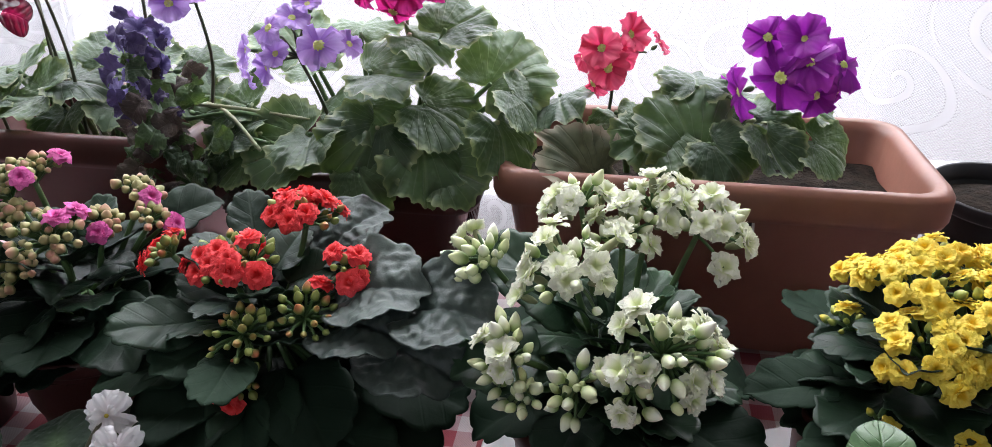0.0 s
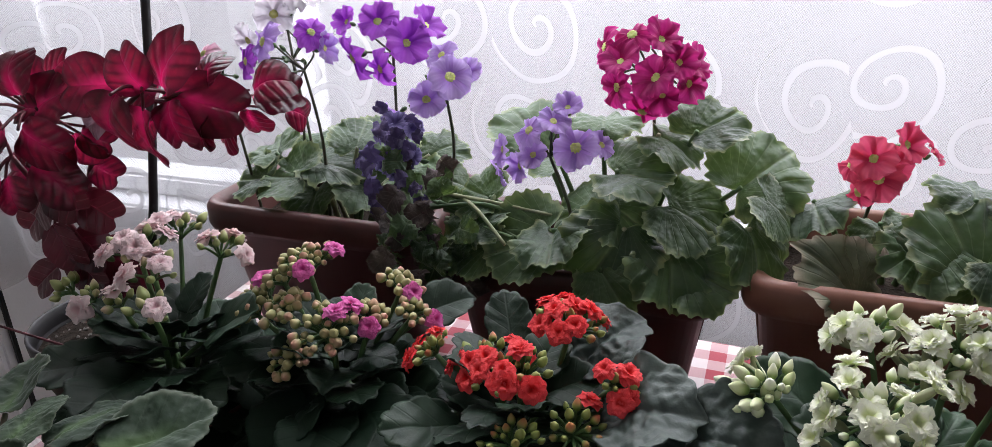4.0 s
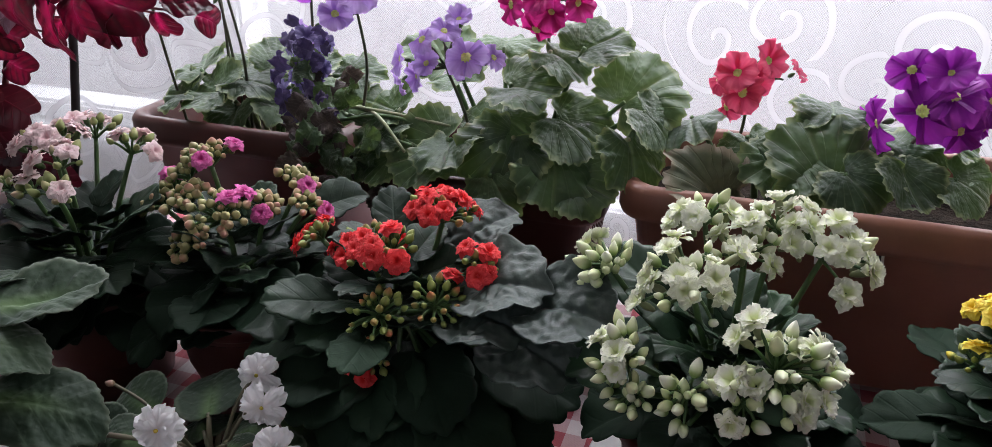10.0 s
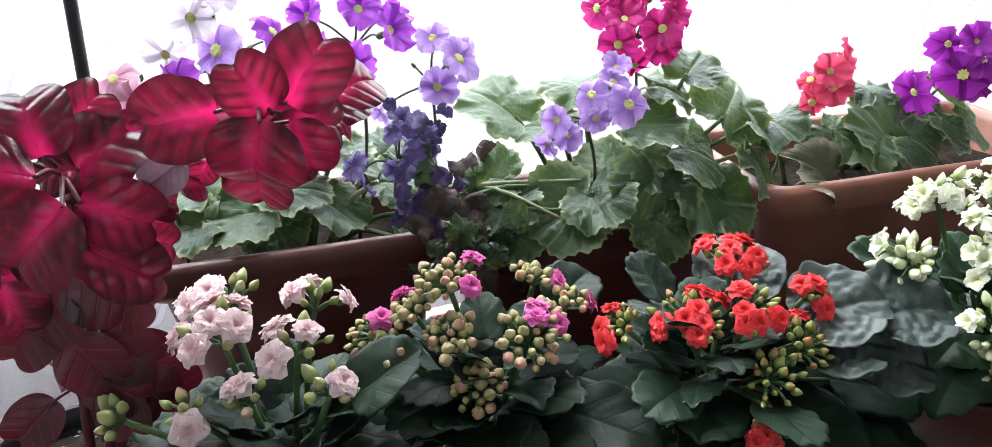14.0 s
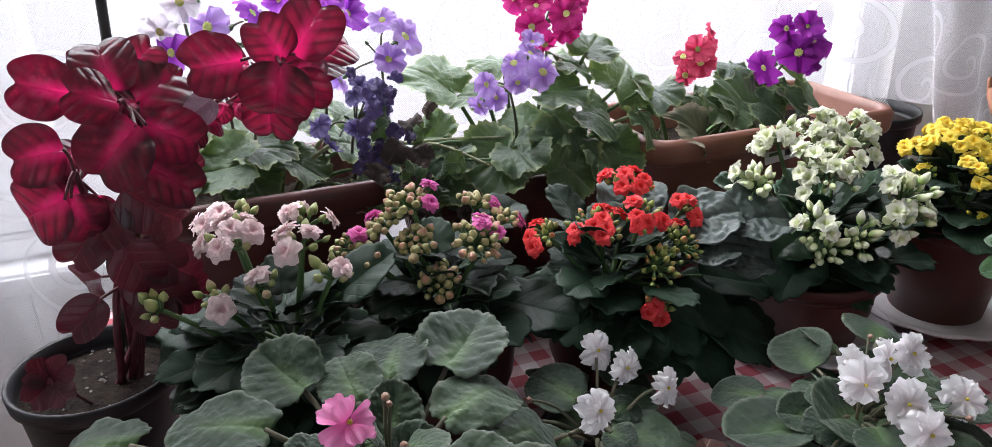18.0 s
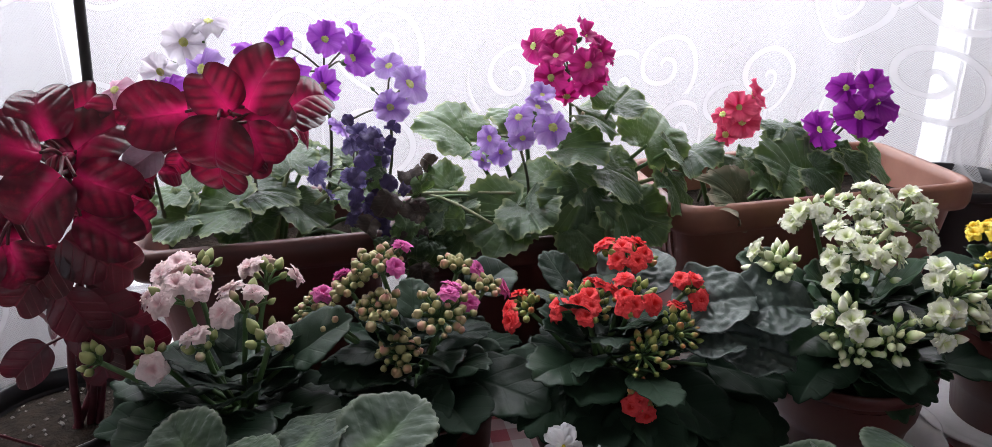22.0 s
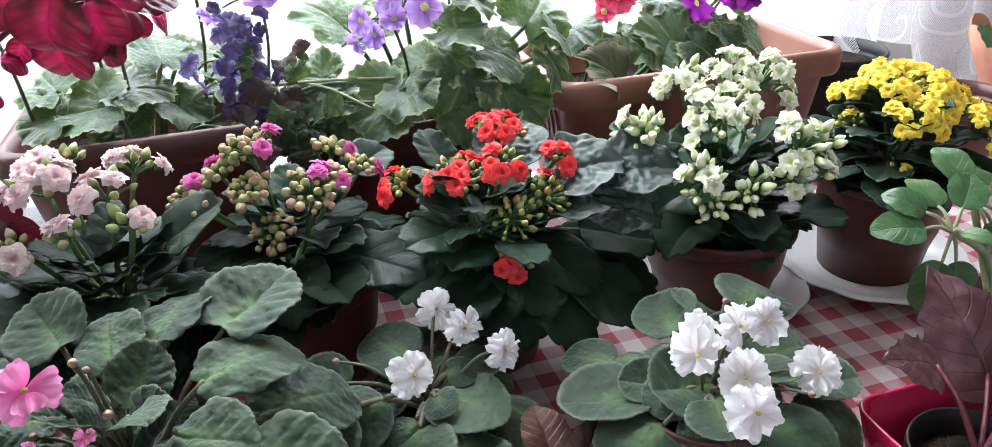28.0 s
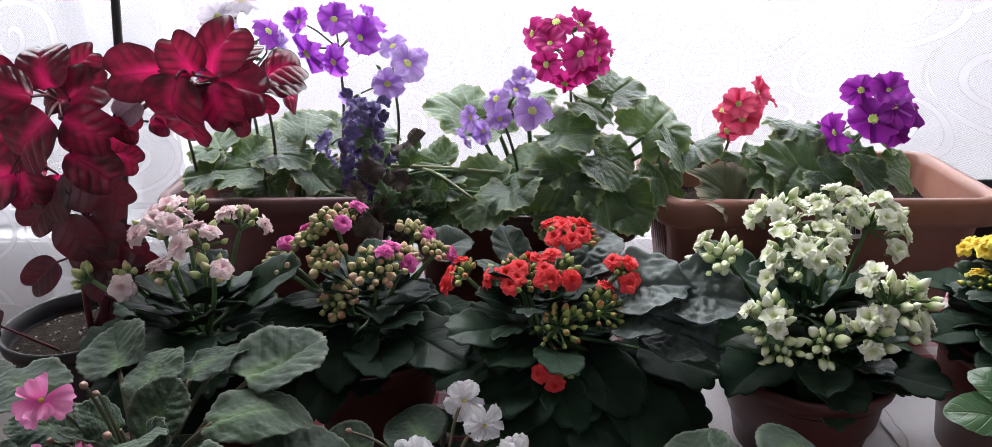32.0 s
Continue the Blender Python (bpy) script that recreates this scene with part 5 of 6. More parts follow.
for c, f, s, k in (((-0.155, 0.585, 0.985), (-0.2, -0.4, 0.9), 0.75, 4), ((-0.085, 0.60, 1.010), (0.2, -0.4, 0.9), 0.7, 2), ((0.035, 0.615, 1.012), (0.3, -0.5, 0.8), 0.7, 3), ((-0.235, 0.665, 1.005), (-0.3, -0.5, 0.8), 0.65, 4),
                   ((-0.05, 0.64, 1.06), (0.3, -0.5, 0.8), 0.7, 5), ((-0.17, 0.69, 1.035), (-0.2, -0.5, 0.9), 0.7, 1), ((-0.02, 0.585, 0.965), (0.0, -0.7, 0.6), 0.8, 4), ((-0.10, 0.565, 0.960), (-0.3, -0.6, 0.7), 0.7, 5)):
    primula_leaf(middle, (-0.11 + (c[0] + 0.11) * 0.25, 0.685, 0.915), c, f, s, k)

for c, f, s, k in (((-0.245, 0.655, 0.985), (-0.2, -0.6, 0.7), 0.7, 1), ((-0.238, 0.618, 0.968), (-0.1, -0.7, 0.6), 0.65, 3), ((-0.222, 0.640, 0.998), (-0.2, -0.5, 0.8), 0.7, 5), ((-0.262, 0.635, 0.962), (-0.3, -0.6, 0.6), 0.6, 2)):
    primula_leaf(middle, (-0.19, 0.675, 0.918), c, f, s, k)
for k in range(14):
    p = W(-0.245 + rng.uniform(-.03, .03), 0.632 + rng.uniform(-.03, .03), 0.938 + 0.004 * k)
    part("shrivelled_leaf", SHRIVEL[k % 2], middle, along((rng.uniform(-1, 1), rng.uniform(-1, .2), rng.uniform(-.9, .4)), (rng.uniform(-.5, .5), -1, 0.5), p, rng.uniform(0.35, 0.55)))
for k in range(9):
    # bare leaf stalks trailing from the left planter's end
    p0, p1 = W(-0.262 + rng.uniform(-.012, .012), 0.665 + rng.uniform(-.02, .02), 0.985 + rng.uniform(-.01, .02)), W(-0.175 + rng.uniform(-.04, .03), 0.612 + rng.uniform(-.015, .02), 0.978 + rng.uniform(-.012, .022))
    v, f = tube([p0, p0.lerp(p1, 0.5) + Vector((0, 0, rng.uniform(-.004, .018))), p1], 0.0022, 0.0015, 6)
    part("petiole", mesh("petiole", v, f, STEM_PALE if k % 3 == 0 else STEM_GREEN), middle)

right = planter("flower_planter", -0.098, 0.256, 0.558, 0.742, 0.978, 0.170, "terracotta-brown plastic planter with coral and mauve primulas", TERRACOTTA)
primula_head(right, (0.09, 0.67, 0.94), CORAL, [(0.105, 0.613, 1.074, 0.88), (0.083, 0.605, 1.065, 0.92), (0.089, 0.605, 1.050, 0.92), (0.080, 0.618, 1.034, 0.74), (0.134, 0.638, 1.060, 0.64), (0.071, 0.614, 1.057, 0.68), (0.098, 0.610, 1.058, 0.8)])
primula_head(right, (0.20, 0.66, 0.94), MAUVE, [(0.196, 0.606, 1.030, 0.9), (0.215, 0.574, 1.051, 1.0), (0.233, 0.571, 1.063, 0.86), (0.205, 0.588, 1.078, 0.7), (0.229, 0.578, 1.079, 0.72), (0.266, 0.588, 1.056, 0.85), (0.245, 0.578, 1.036, 0.76), (0.262, 0.585, 1.037, 0.7)], buds=3)
for c, f, s in (((0.15, 0.605, 1.015), (0.0, -0.9, 0.4), 1.05), ((0.12, 0.580, 0.985), (0.2, -0.6, 0.8), 0.8), ((0.24, 0.60, 1.0), (0.2, -0.4, 0.9), 0.8), ((0.27, 0.62, 1.01), (0.3, -0.4, 0.9), 0.75),
                ((0.28, 0.585, 0.985), (0.3, -0.4, 0.9), 0.65), ((0.225, 0.57, 0.985), (0.1, -0.4, 0.9), 0.65), ((0.10, 0.60, 1.0), (-0.2, -0.4, 0.9), 0.6), ((0.17, 0.65, 1.04), (0.2, -0.6, 0.8), 0.75),
                ((0.19, 0.565, 0.985), (0.1, -0.4, 0.9), 0.7), ((0.05, 0.62, 1.02), (-0.2, -0.5, 0.8), 0.75), ((0.21, 0.64, 1.02), (0, -0.6, 0.8), 0.8)):
    primula_leaf(right, (0.14 + (c[0] - 0.14) * 0.5, 0.655, 0.935), c, f, s)
primula_leaf(right, (0.06, 0.62, 0.94), (0.058, 0.575, 0.995), (0.5, -0.8, 0.2), 0.95, mesh_=PRIM_DRY)

# ---- the red-leaved plant ----
IRE = [blade("leaf", LEAF_RED, 0.050, 0.050, "two_lobed", 12, 96, -0.12 + 0.14 * (k % 4), 0.5 + 0.35 * (k % 5), -0.09 + 0.05 * (k % 3), 0.042, 2 + k % 3, 0.022, 5.0, False, 0.0, 90 + k) for k in range(7)]
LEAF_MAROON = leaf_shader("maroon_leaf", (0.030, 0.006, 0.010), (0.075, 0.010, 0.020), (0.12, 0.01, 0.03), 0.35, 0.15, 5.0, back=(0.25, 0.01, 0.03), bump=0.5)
LEAF_SILVER = leaf_shader("red_leaf_underside", (0.20, 0.10, 0.14), (0.42, 0.30, 0.36), (0.25, 0.06, 0.12), 0.30, 0.12, 7.0, bump=0.6, spec=0.7)
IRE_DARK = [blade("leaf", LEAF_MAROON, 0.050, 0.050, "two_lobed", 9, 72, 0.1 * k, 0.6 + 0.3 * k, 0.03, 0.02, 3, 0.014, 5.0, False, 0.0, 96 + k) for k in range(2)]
IRE_SILVER = blade("leaf", LEAF_SILVER, 0.050, 0.050, "two_lobed", 10, 72, 0.2, 1.2, 0.0, 0.04, 3, 0.02, 7.0, False, 0.0, 99)


def bloodleaf():
    c = W(-0.576, 0.579, TOP)
    t = thing("bloodleaf_plant", c, "tall red-leaved bloodleaf plant in a black plastic pot", "potted plant", "potted plants on the table")
    pot(t, c, 0.065, 0.102, POT_BLACK)
    base = c + Vector((0.018, -0.014, 0.09))
    r = random.Random(5)
    # leaves by foot, notched tip and width: the shoot at the window's side, then the one at the wall's side
    inner = [(-0.408, 0.484, 1.138, -0.386, 0.476, 1.178, 0.042), (-0.415, 0.479, 1.136, -0.431, 0.471, 1.166, 0.034), (-0.416, 0.500, 1.131, -0.360, 0.515, 1.110, 0.045), (-0.424, 0.459, 1.141, -0.440, 0.446, 1.101, 0.047),
             (-0.424, 0.489, 1.123, -0.438, 0.484, 1.074, 0.038), (-0.442, 0.489, 1.139, -0.480, 0.478, 1.141, 0.043), (-0.463, 0.500, 1.114, -0.486, 0.492, 1.102, 0.022), (-0.400, 0.520, 1.118, -0.378, 0.525, 1.096, 0.030)]
    outer = [(-0.522, 0.494, 1.111, -0.485, 0.484, 1.146, 0.042), (-0.523, 0.460, 1.129, -0.548, 0.446, 1.144, 0.032), (-0.523, 0.488, 1.128, -0.530, 0.478, 1.168, 0.038), (-0.546, 0.495, 1.130, -0.578, 0.486, 1.144, 0.038),
             (-0.516, 0.510, 1.131, -0.496, 0.502, 1.158, 0.030), (-0.512, 0.470, 1.111, -0.478, 0.460, 1.092, 0.036), (-0.488, 0.498, 1.101, -0.460, 0.492, 1.096, 0.026), (-0.516, 0.462, 1.113, -0.553, 0.448, 1.088, 0.046),
             (-0.558, 0.504, 1.094, -0.592, 0.496, 1.095, 0.040), (-0.564, 0.494, 1.064, -0.601, 0.484, 1.057, 0.045), (-0.562, 0.500, 1.063, -0.555, 0.490, 1.036, 0.032), (-0.516, 0.484, 1.081, -0.484, 0.474, 1.058, 0.036)]
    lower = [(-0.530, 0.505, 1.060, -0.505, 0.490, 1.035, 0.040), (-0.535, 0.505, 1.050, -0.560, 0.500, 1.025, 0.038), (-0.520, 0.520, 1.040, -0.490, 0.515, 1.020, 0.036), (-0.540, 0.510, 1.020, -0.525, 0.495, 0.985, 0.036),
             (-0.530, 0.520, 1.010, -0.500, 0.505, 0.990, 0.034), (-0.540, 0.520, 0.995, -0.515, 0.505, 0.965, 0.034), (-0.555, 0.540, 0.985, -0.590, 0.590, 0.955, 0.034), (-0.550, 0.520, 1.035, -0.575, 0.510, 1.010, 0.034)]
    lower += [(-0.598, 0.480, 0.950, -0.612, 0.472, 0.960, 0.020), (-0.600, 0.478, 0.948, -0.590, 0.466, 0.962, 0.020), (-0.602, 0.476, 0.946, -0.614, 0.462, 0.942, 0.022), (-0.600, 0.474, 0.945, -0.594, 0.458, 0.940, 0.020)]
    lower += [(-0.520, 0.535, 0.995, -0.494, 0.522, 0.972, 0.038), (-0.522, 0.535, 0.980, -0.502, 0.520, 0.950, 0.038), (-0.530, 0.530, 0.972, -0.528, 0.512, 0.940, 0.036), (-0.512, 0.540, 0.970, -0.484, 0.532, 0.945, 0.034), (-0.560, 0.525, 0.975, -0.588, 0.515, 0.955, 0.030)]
    hubs = [W(-0.421, 0.488, 1.136), W(-0.518, 0.492, 1.118), W(-0.556, 0.505, 1.078), W(-0.530, 0.515, 1.040), W(-0.535, 0.520, 1.000), W(-0.532, 0.540, 0.972), W(-0.600, 0.480, 0.944)]
    runs = []
    runs.append(([base, W(-0.545, 0.545, 0.98), W(-0.495, 0.520, 1.08), hubs[0]], 0.0034, 0.0018, 7))
    for h in hubs[1:6]:
        runs.append(([base + Vector((r.uniform(-.008, .012), r.uniform(-.01, .01), -0.01)), base.lerp(h, 0.35) + Vector((0.012, 0.015, 0.01)), h], 0.0034, 0.0020, 7))
    runs.append(([base + Vector((-0.02, -0.01, -0.012)), hubs[6]], 0.0014, 0.001, 5))
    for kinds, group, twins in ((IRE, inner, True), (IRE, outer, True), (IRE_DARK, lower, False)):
        for q in group:
            a, b = W(*q[:3]), W(*q[3:6])
            h = min(hubs, key=lambda v: (v - a).length)
            out = b - a
            runs.append(([h, h.lerp(a, 0.5) + Vector((0, 0, 0.003)), a + out * 0.04], 0.0015, 0.0011, 5))
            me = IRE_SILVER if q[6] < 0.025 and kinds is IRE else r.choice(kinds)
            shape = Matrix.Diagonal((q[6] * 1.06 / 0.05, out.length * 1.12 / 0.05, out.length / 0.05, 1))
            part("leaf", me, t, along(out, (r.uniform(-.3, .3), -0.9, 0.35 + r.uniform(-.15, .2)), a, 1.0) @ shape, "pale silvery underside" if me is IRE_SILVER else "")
            if twins:
                # its fellows further down the shoot
                for depth in (0.036, 0.070) if group is inner else (0.036,):
                    way = (Matrix.Rotation(r.uniform(-0.9, 0.9), 3, "Y") @ out).normalized()
                    k = a + Vector((0.30, 0.95, -0.25)) * depth + way * 0.004
                    runs.append(([h + Vector((0, 0.01, -0.01)), k], 0.0014, 0.001, 5))
                    part("leaf", r.choice(kinds), t, along(way, (r.uniform(-.5, .5), -0.8, 0.6), k, q[6] / 0.05 * r.uniform(0.75, 0.95)))
    part("stem", tubes("stem", runs, STEM_RED), t)
    # pale grit strewn on the soil
    gv, gf = [], []
    for k in range(45):
        a, d = r.uniform(0, 6.28), 0.058 * math.sqrt(r.random())
        p, s = Vector((c.x + d * math.cos(a), c.y + d * math.sin(a), TOP + 0.0910 - 0.008 * max(0.0, d / 0.031 - 1) + r.uniform(-.001, .001))), r.uniform(0.0008, 0.0026)
        n = len(gv)
        gv += [p + Vector((r.uniform(.6, 1.2) * s * x, r.uniform(.6, 1.2) * s * y, r.uniform(.5, 1) * s * z)) for x, y, z in ((1, 0, 0), (0, 1, 0), (-1, 0, 0), (0, -1, 0), (0, 0, 1), (0, 0, -1))]
        gf += [(n + i, n + (i + 1) % 4, n + 4) for i in range(4)] + [(n + (i + 1) % 4, n + i, n + 5) for i in range(4)]
    tagged(part("perlite", mesh("perlite", gv, gf, PERLITE, smooth=False), t, None, "pale grit and bits on the soil"), kind="stuff")


PERLITE = plain("perlite_grit", (0.10, 0.09, 0.08), (0.42, 0.40, 0.38), 0.9, 60.0)
bloodleaf()
solo("support_stick", mesh("support_stick", *tube([W(-0.560, 0.612, 0.868), W(-0.520, 0.624, 1.05), W(-0.489, 0.682, 1.5), W(-0.480, 0.700, 1.7)], 0.0042, 0.0038, 8), GASKET), (0, 0, 0), "thin dark plant support stick leaning towards the window", "stick")


# ---- african violets ----
VIO = [blade("leaf", LEAF_VIOLET, 0.062 + 0.005 * k, 0.054 + 0.003 * (k % 2), "toothed", 12, 112, 0.24 - 0.10 * k, 0.2 + 0.22 * k, 0.05 - 0.04 * (k % 3), 0.032 + 0.006 * k, 4 + k % 2, 0.028, 6.0, False, 0.0016, 120 + k) for k in range(5)]
VIO_ROUND = [blade("leaf", LEAF_VIOLET, 0.055, 0.054 + 0.002 * k, "rounded", 10, 90, 0.24 - 0.2 * k, 0.2 + 0.3 * k, 0.06 - 0.05 * k, 0.010, 3, 0.014, 5.0, False, 0.0018, 130 + k) for k in range(4)]
V_WHITE = petal_shader("white_violet_petal", (0.84, 0.79, 0.80), (0.90, 0.89, 0.90), 0.42, 0.08, 0.03)
V_PINK = petal_shader("pink_violet_petal", (0.70, 0.12, 0.36), (0.84, 0.34, 0.58), 0.3, 0.2, 0.3)
VW = [petals("flower", V_WHITE, [(5, 0.0165, 0.0150, 2 + 10 * k, 0.06, 0.26, 0.0), (5, 0.0130, 0.0120, 26, 0.06, 0.34, 0.001), (3, 0.0080, 0.0085, 54, 0.04, 0.3, 0.0014)], 8, 13, 140 + k, crimp=0.03) for k in range(3)]
VW_BROAD = [petals("flower", V_WHITE, [(5, 0.0160, 0.0215, 6 + 9 * k, 0.03, 0.20, 0.0), (2 + k, 0.0110, 0.0150, 30, 0.05, 0.34, 0.001)], 9, 17, 145 + k, crimp=0.06) for k in range(3)]
VP = [petals("flower", V_PINK, [(3, 0.0150, 0.0165, 8, 0.02, 0.22, 0.0), (2, 0.0118, 0.0140, 58, 0.03, 0.30, 0.0)], 9, 15, 150 + k, crimp=0.05) for k in range(2)]
STAMEN = [bud_mesh("stamen", YELLOW_EYE, 0.0014, 0.0032)]
VBUD = bud_mesh("bud", bud_shader("violet_bud", (0.16, 0.12, 0.07), (0.28, 0.16, 0.12), (0.40, 0.28, 0.20), 0.4), 0.0022, 0.0058)
STEM_VIOLET = plain("violet_petiole", (0.07, 0.08, 0.04), (0.13, 0.11, 0.07), 0.6, 60.0)


def violet(name, x, y, label, leaves, flowers, sets, radius, height, mat, fill=8, scale=0.95, buds=(), leaf_set=None, lift=0.0):
    """A potted african violet. leaves: (x, y, z, size) of blades that show; flowers: (x, y, z)."""
    c = W(x, y, TOP)
    r = random.Random(name + str(x))
    t = thing(name, c, label, "potted plant", "african violets on the table")
    pot(t, c, radius, height, mat, TOP + lift)
    heart = c + Vector((0, 0, height + lift - 0.014))
    blades = [(W(*q[:3]), q[3]) for q in leaves]
    for k in range(fill):
        a = 2.39996 * k
        reach = 0.026 + 0.028 * k / fill
        blades.append((heart + Vector((math.cos(a) * reach, math.sin(a) * reach, 0.034 - 0.016 * k / fill)), r.uniform(0.45, 0.6) + 0.25 * k / fill))
    for p, s in blades:
        out = p - heart
        flat = Vector((out.x, out.y, out.z * 0.35))
        st = p - flat.normalized() * 0.031 * s
        v, f = tube([heart, heart.lerp(st, 0.55) + Vector((0, 0, 0.008)), st + flat.normalized() * 0.003], 0.0021, 0.0017, 6)
        part("petiole", mesh("petiole", v, f, STEM_VIOLET), t)
        part("leaf", r.choice(leaf_set or VIO), t, along(flat, (r.uniform(-.55, .55), -0.25 + r.uniform(-.45, .35), 1), st, s * scale))
    for q in flowers:
        p = W(*q[:3])
        f = Vector((r.uniform(-.45, .35), -0.9, r.uniform(0.15, 0.8))).normalized()
        v, fc = tube([heart, heart.lerp(p, 0.6) + Vector((0, 0, 0.012)), p - f * 0.002], 0.0014, 0.0011, 6)
        part("stalk", mesh("stalk", v, fc, STEM_VIOLET), t)
        fl = part("flower", r.choice(sets), t, facing(f, p, r.uniform(0, 6.28), q[3] if len(q) > 3 else r.uniform(0.9, 1.08)))
        part("stamen", STAMEN[0], fl, Matrix.Translation((0, 0, 0.0015)), "yellow stamens")
    for q in buds:
        p = W(*q)
        v, fc = tube([heart, heart.lerp(p, 0.6) + Vector((0, 0, 0.010)), p], 0.0012, 0.001, 5)
        part("stalk", mesh("stalk", v, fc, STEM_VIOLET), t)
        part("bud", VBUD, t, facing((r.uniform(-.4, .4), -0.6, 0.6), p, 0, r.uniform(0.8, 1.2)))


violet("african_violet", -0.440, 0.285, "potted african violet with broad leaves and a pink flower",
       [(-0.474, 0.378, 0.972, 1.05), (-0.440, 0.344, 0.974, 0.85), (-0.404, 0.356, 0.972, 0.95), (-0.350, 0.352, 0.968, 1.25), (-0.424, 0.305, 0.968, 0.75), (-0.370, 0.301, 0.962, 1.0), (-0.340, 0.295, 0.925, 1.15), (-0.402, 0.232, 0.954, 0.85), (-0.359, 0.239, 0.93, 1.05), (-0.427, 0.272, 0.960, 0.7),
        (-0.605, 0.33, 0.905, 1.2), (-0.60, 0.355, 0.938, 1.3), (-0.59, 0.405, 0.945, 1.2), (-0.515, 0.235, 0.948, 1.15), (-0.447, 0.182, 0.950, 1.15), (-0.433, 0.239, 0.950, 1.0), (-0.385, 0.200, 0.935, 1.1),
        (-0.397, 0.245, 0.955, 0.9), (-0.519, 0.333, 0.978, 1.0), (-0.520, 0.18, 0.93, 1.2), (-0.40, 0.40, 0.95, 1.1), (-0.505, 0.235, 0.958, 0.9), (-0.470, 0.212, 0.955, 0.9), (-0.490, 0.262, 0.968, 0.75), (-0.455, 0.235, 0.968, 0.75), (-0.53, 0.27, 0.955, 1.0), (-0.565, 0.255, 0.945, 0.9), (-0.462, 0.262, 0.985, 0.6), (-0.482, 0.272, 0.982, 0.6), (-0.445, 0.268, 0.982, 0.6), (-0.472, 0.236, 0.972, 0.65), (-0.430, 0.262, 0.975, 0.7)],
       [(-0.468, 0.252, 1.008), (-0.452, 0.246, 0.978, 0.36), (-0.474, 0.242, 0.982, 0.36)], VP, 0.050, 0.070, POT_BROWN, 16, scale=0.86, lift=0.054, buds=[(-0.447, 0.256, 1.012), (-0.443, 0.260, 1.004), (-0.450, 0.250, 0.976), (-0.440, 0.254, 0.980), (-0.474, 0.262, 0.975)])
violet("african_violet", -0.255, 0.330, "small potted african violet with white flowers",
       [(-0.273, 0.372, 0.890, 0.95), (-0.234, 0.290, 0.874, 1.15), (-0.312, 0.307, 0.888, 0.85), (-0.288, 0.272, 0.870, 0.95), (-0.335, 0.323, 0.878, 0.8), (-0.195, 0.345, 0.865, 0.9), (-0.345, 0.300, 0.895, 1.0), (-0.19, 0.375, 0.87, 1.0), (-0.24, 0.41, 0.875, 1.0), (-0.30, 0.25, 0.85, 1.0), (-0.33, 0.36, 0.88, 0.9), (-0.25, 0.25, 0.862, 1.0), (-0.20, 0.28, 0.862, 0.95)],
       [(-0.272, 0.308, 0.900), (-0.220, 0.343, 0.898), (-0.232, 0.364, 0.906), (-0.201, 0.317, 0.888)], VW, 0.045, 0.070, POT_BROWN, 9, scale=0.92, leaf_set=VIO_ROUND, buds=[(-0.315, 0.332, 0.911)])
violet("african_violet", -0.090, 0.230, "potted african violet with ruffled white flowers",
       [(-0.163, 0.262, 0.870, 1.25), (-0.069, 0.308, 0.886, 1.0), (-0.036, 0.300, 0.892, 0.85), (0.000, 0.278, 0.908, 1.1), (-0.118, 0.228, 0.886, 1.15), (-0.165, 0.208, 0.872, 1.1), (-0.014, 0.192, 0.878, 1.05), (-0.115, 0.185, 0.886, 0.85), (-0.075, 0.155, 0.880, 1.0), (-0.022, 0.222, 0.888, 0.95), (-0.143, 0.306, 0.872, 0.8),
        (-0.125, 0.285, 0.882, 0.8), (-0.055, 0.200, 0.893, 0.8), (-0.125, 0.150, 0.868, 1.0), (-0.030, 0.165, 0.870, 1.0), (-0.06, 0.245, 0.90, 0.7)],
       [(-0.094, 0.237, 0.916), (-0.116, 0.214, 0.921), (-0.051, 0.222, 0.919), (-0.093, 0.194, 0.908), (-0.108, 0.168, 0.906), (-0.037, 0.185, 0.896), (-0.070, 0.228, 0.918)], VW_BROAD, 0.048, 0.078, POT_BROWN, 12, scale=0.94, leaf_set=VIO_ROUND, buds=[(-0.062, 0.25, 0.922), (-0.060, 0.170, 0.898)])


# ---- saucers and the small pots at the table's right ----
def scalloped(prof, sides=96, lobes=12):
    verts, faces = [], []
    big = max(q[0] for q in prof)
    for r, z in prof:
        for k in range(sides):
            a = 2 * math.pi * k / sides
            w = 0.035 * abs(math.sin(lobes * a / 2)) * max(r / big - 0.62, 0) / 0.38
            verts.append((r * (1 + w) * math.cos(a), r * (1 + w) * math.sin(a), z + 0.05 * r * w))
    for i in range(len(prof) - 1):
        for k in range(sides):
            k2 = (k + 1) % sides
            faces.append((i * sides + k, i * sides + k2, (i + 1) * sides + k2, (i + 1) * sides + k))
    return mesh("saucer", verts, faces, PORCELAIN)


def saucer(x, y, r, label):
    prof = [(0.001, 0.001), (r * 0.58, 0.0), (r * 0.62, 0.003), (r * 0.8, 0.008), (r, 0.017), (r * 1.005, 0.0185), (r * 0.985, 0.019), (r * 0.8, 0.0115), (r * 0.62, 0.0065), (0.001, 0.0045)]
    solo("saucer", scalloped(prof), W(x, y, TOP + 0.002), label, "saucer", "saucers")


saucer(0.078, 0.415, 0.090, "white scalloped porcelain saucer below the cream kalanchoe")
saucer(0.248, 0.372, 0.094, "white porcelain saucer below the yellow kalanchoe")

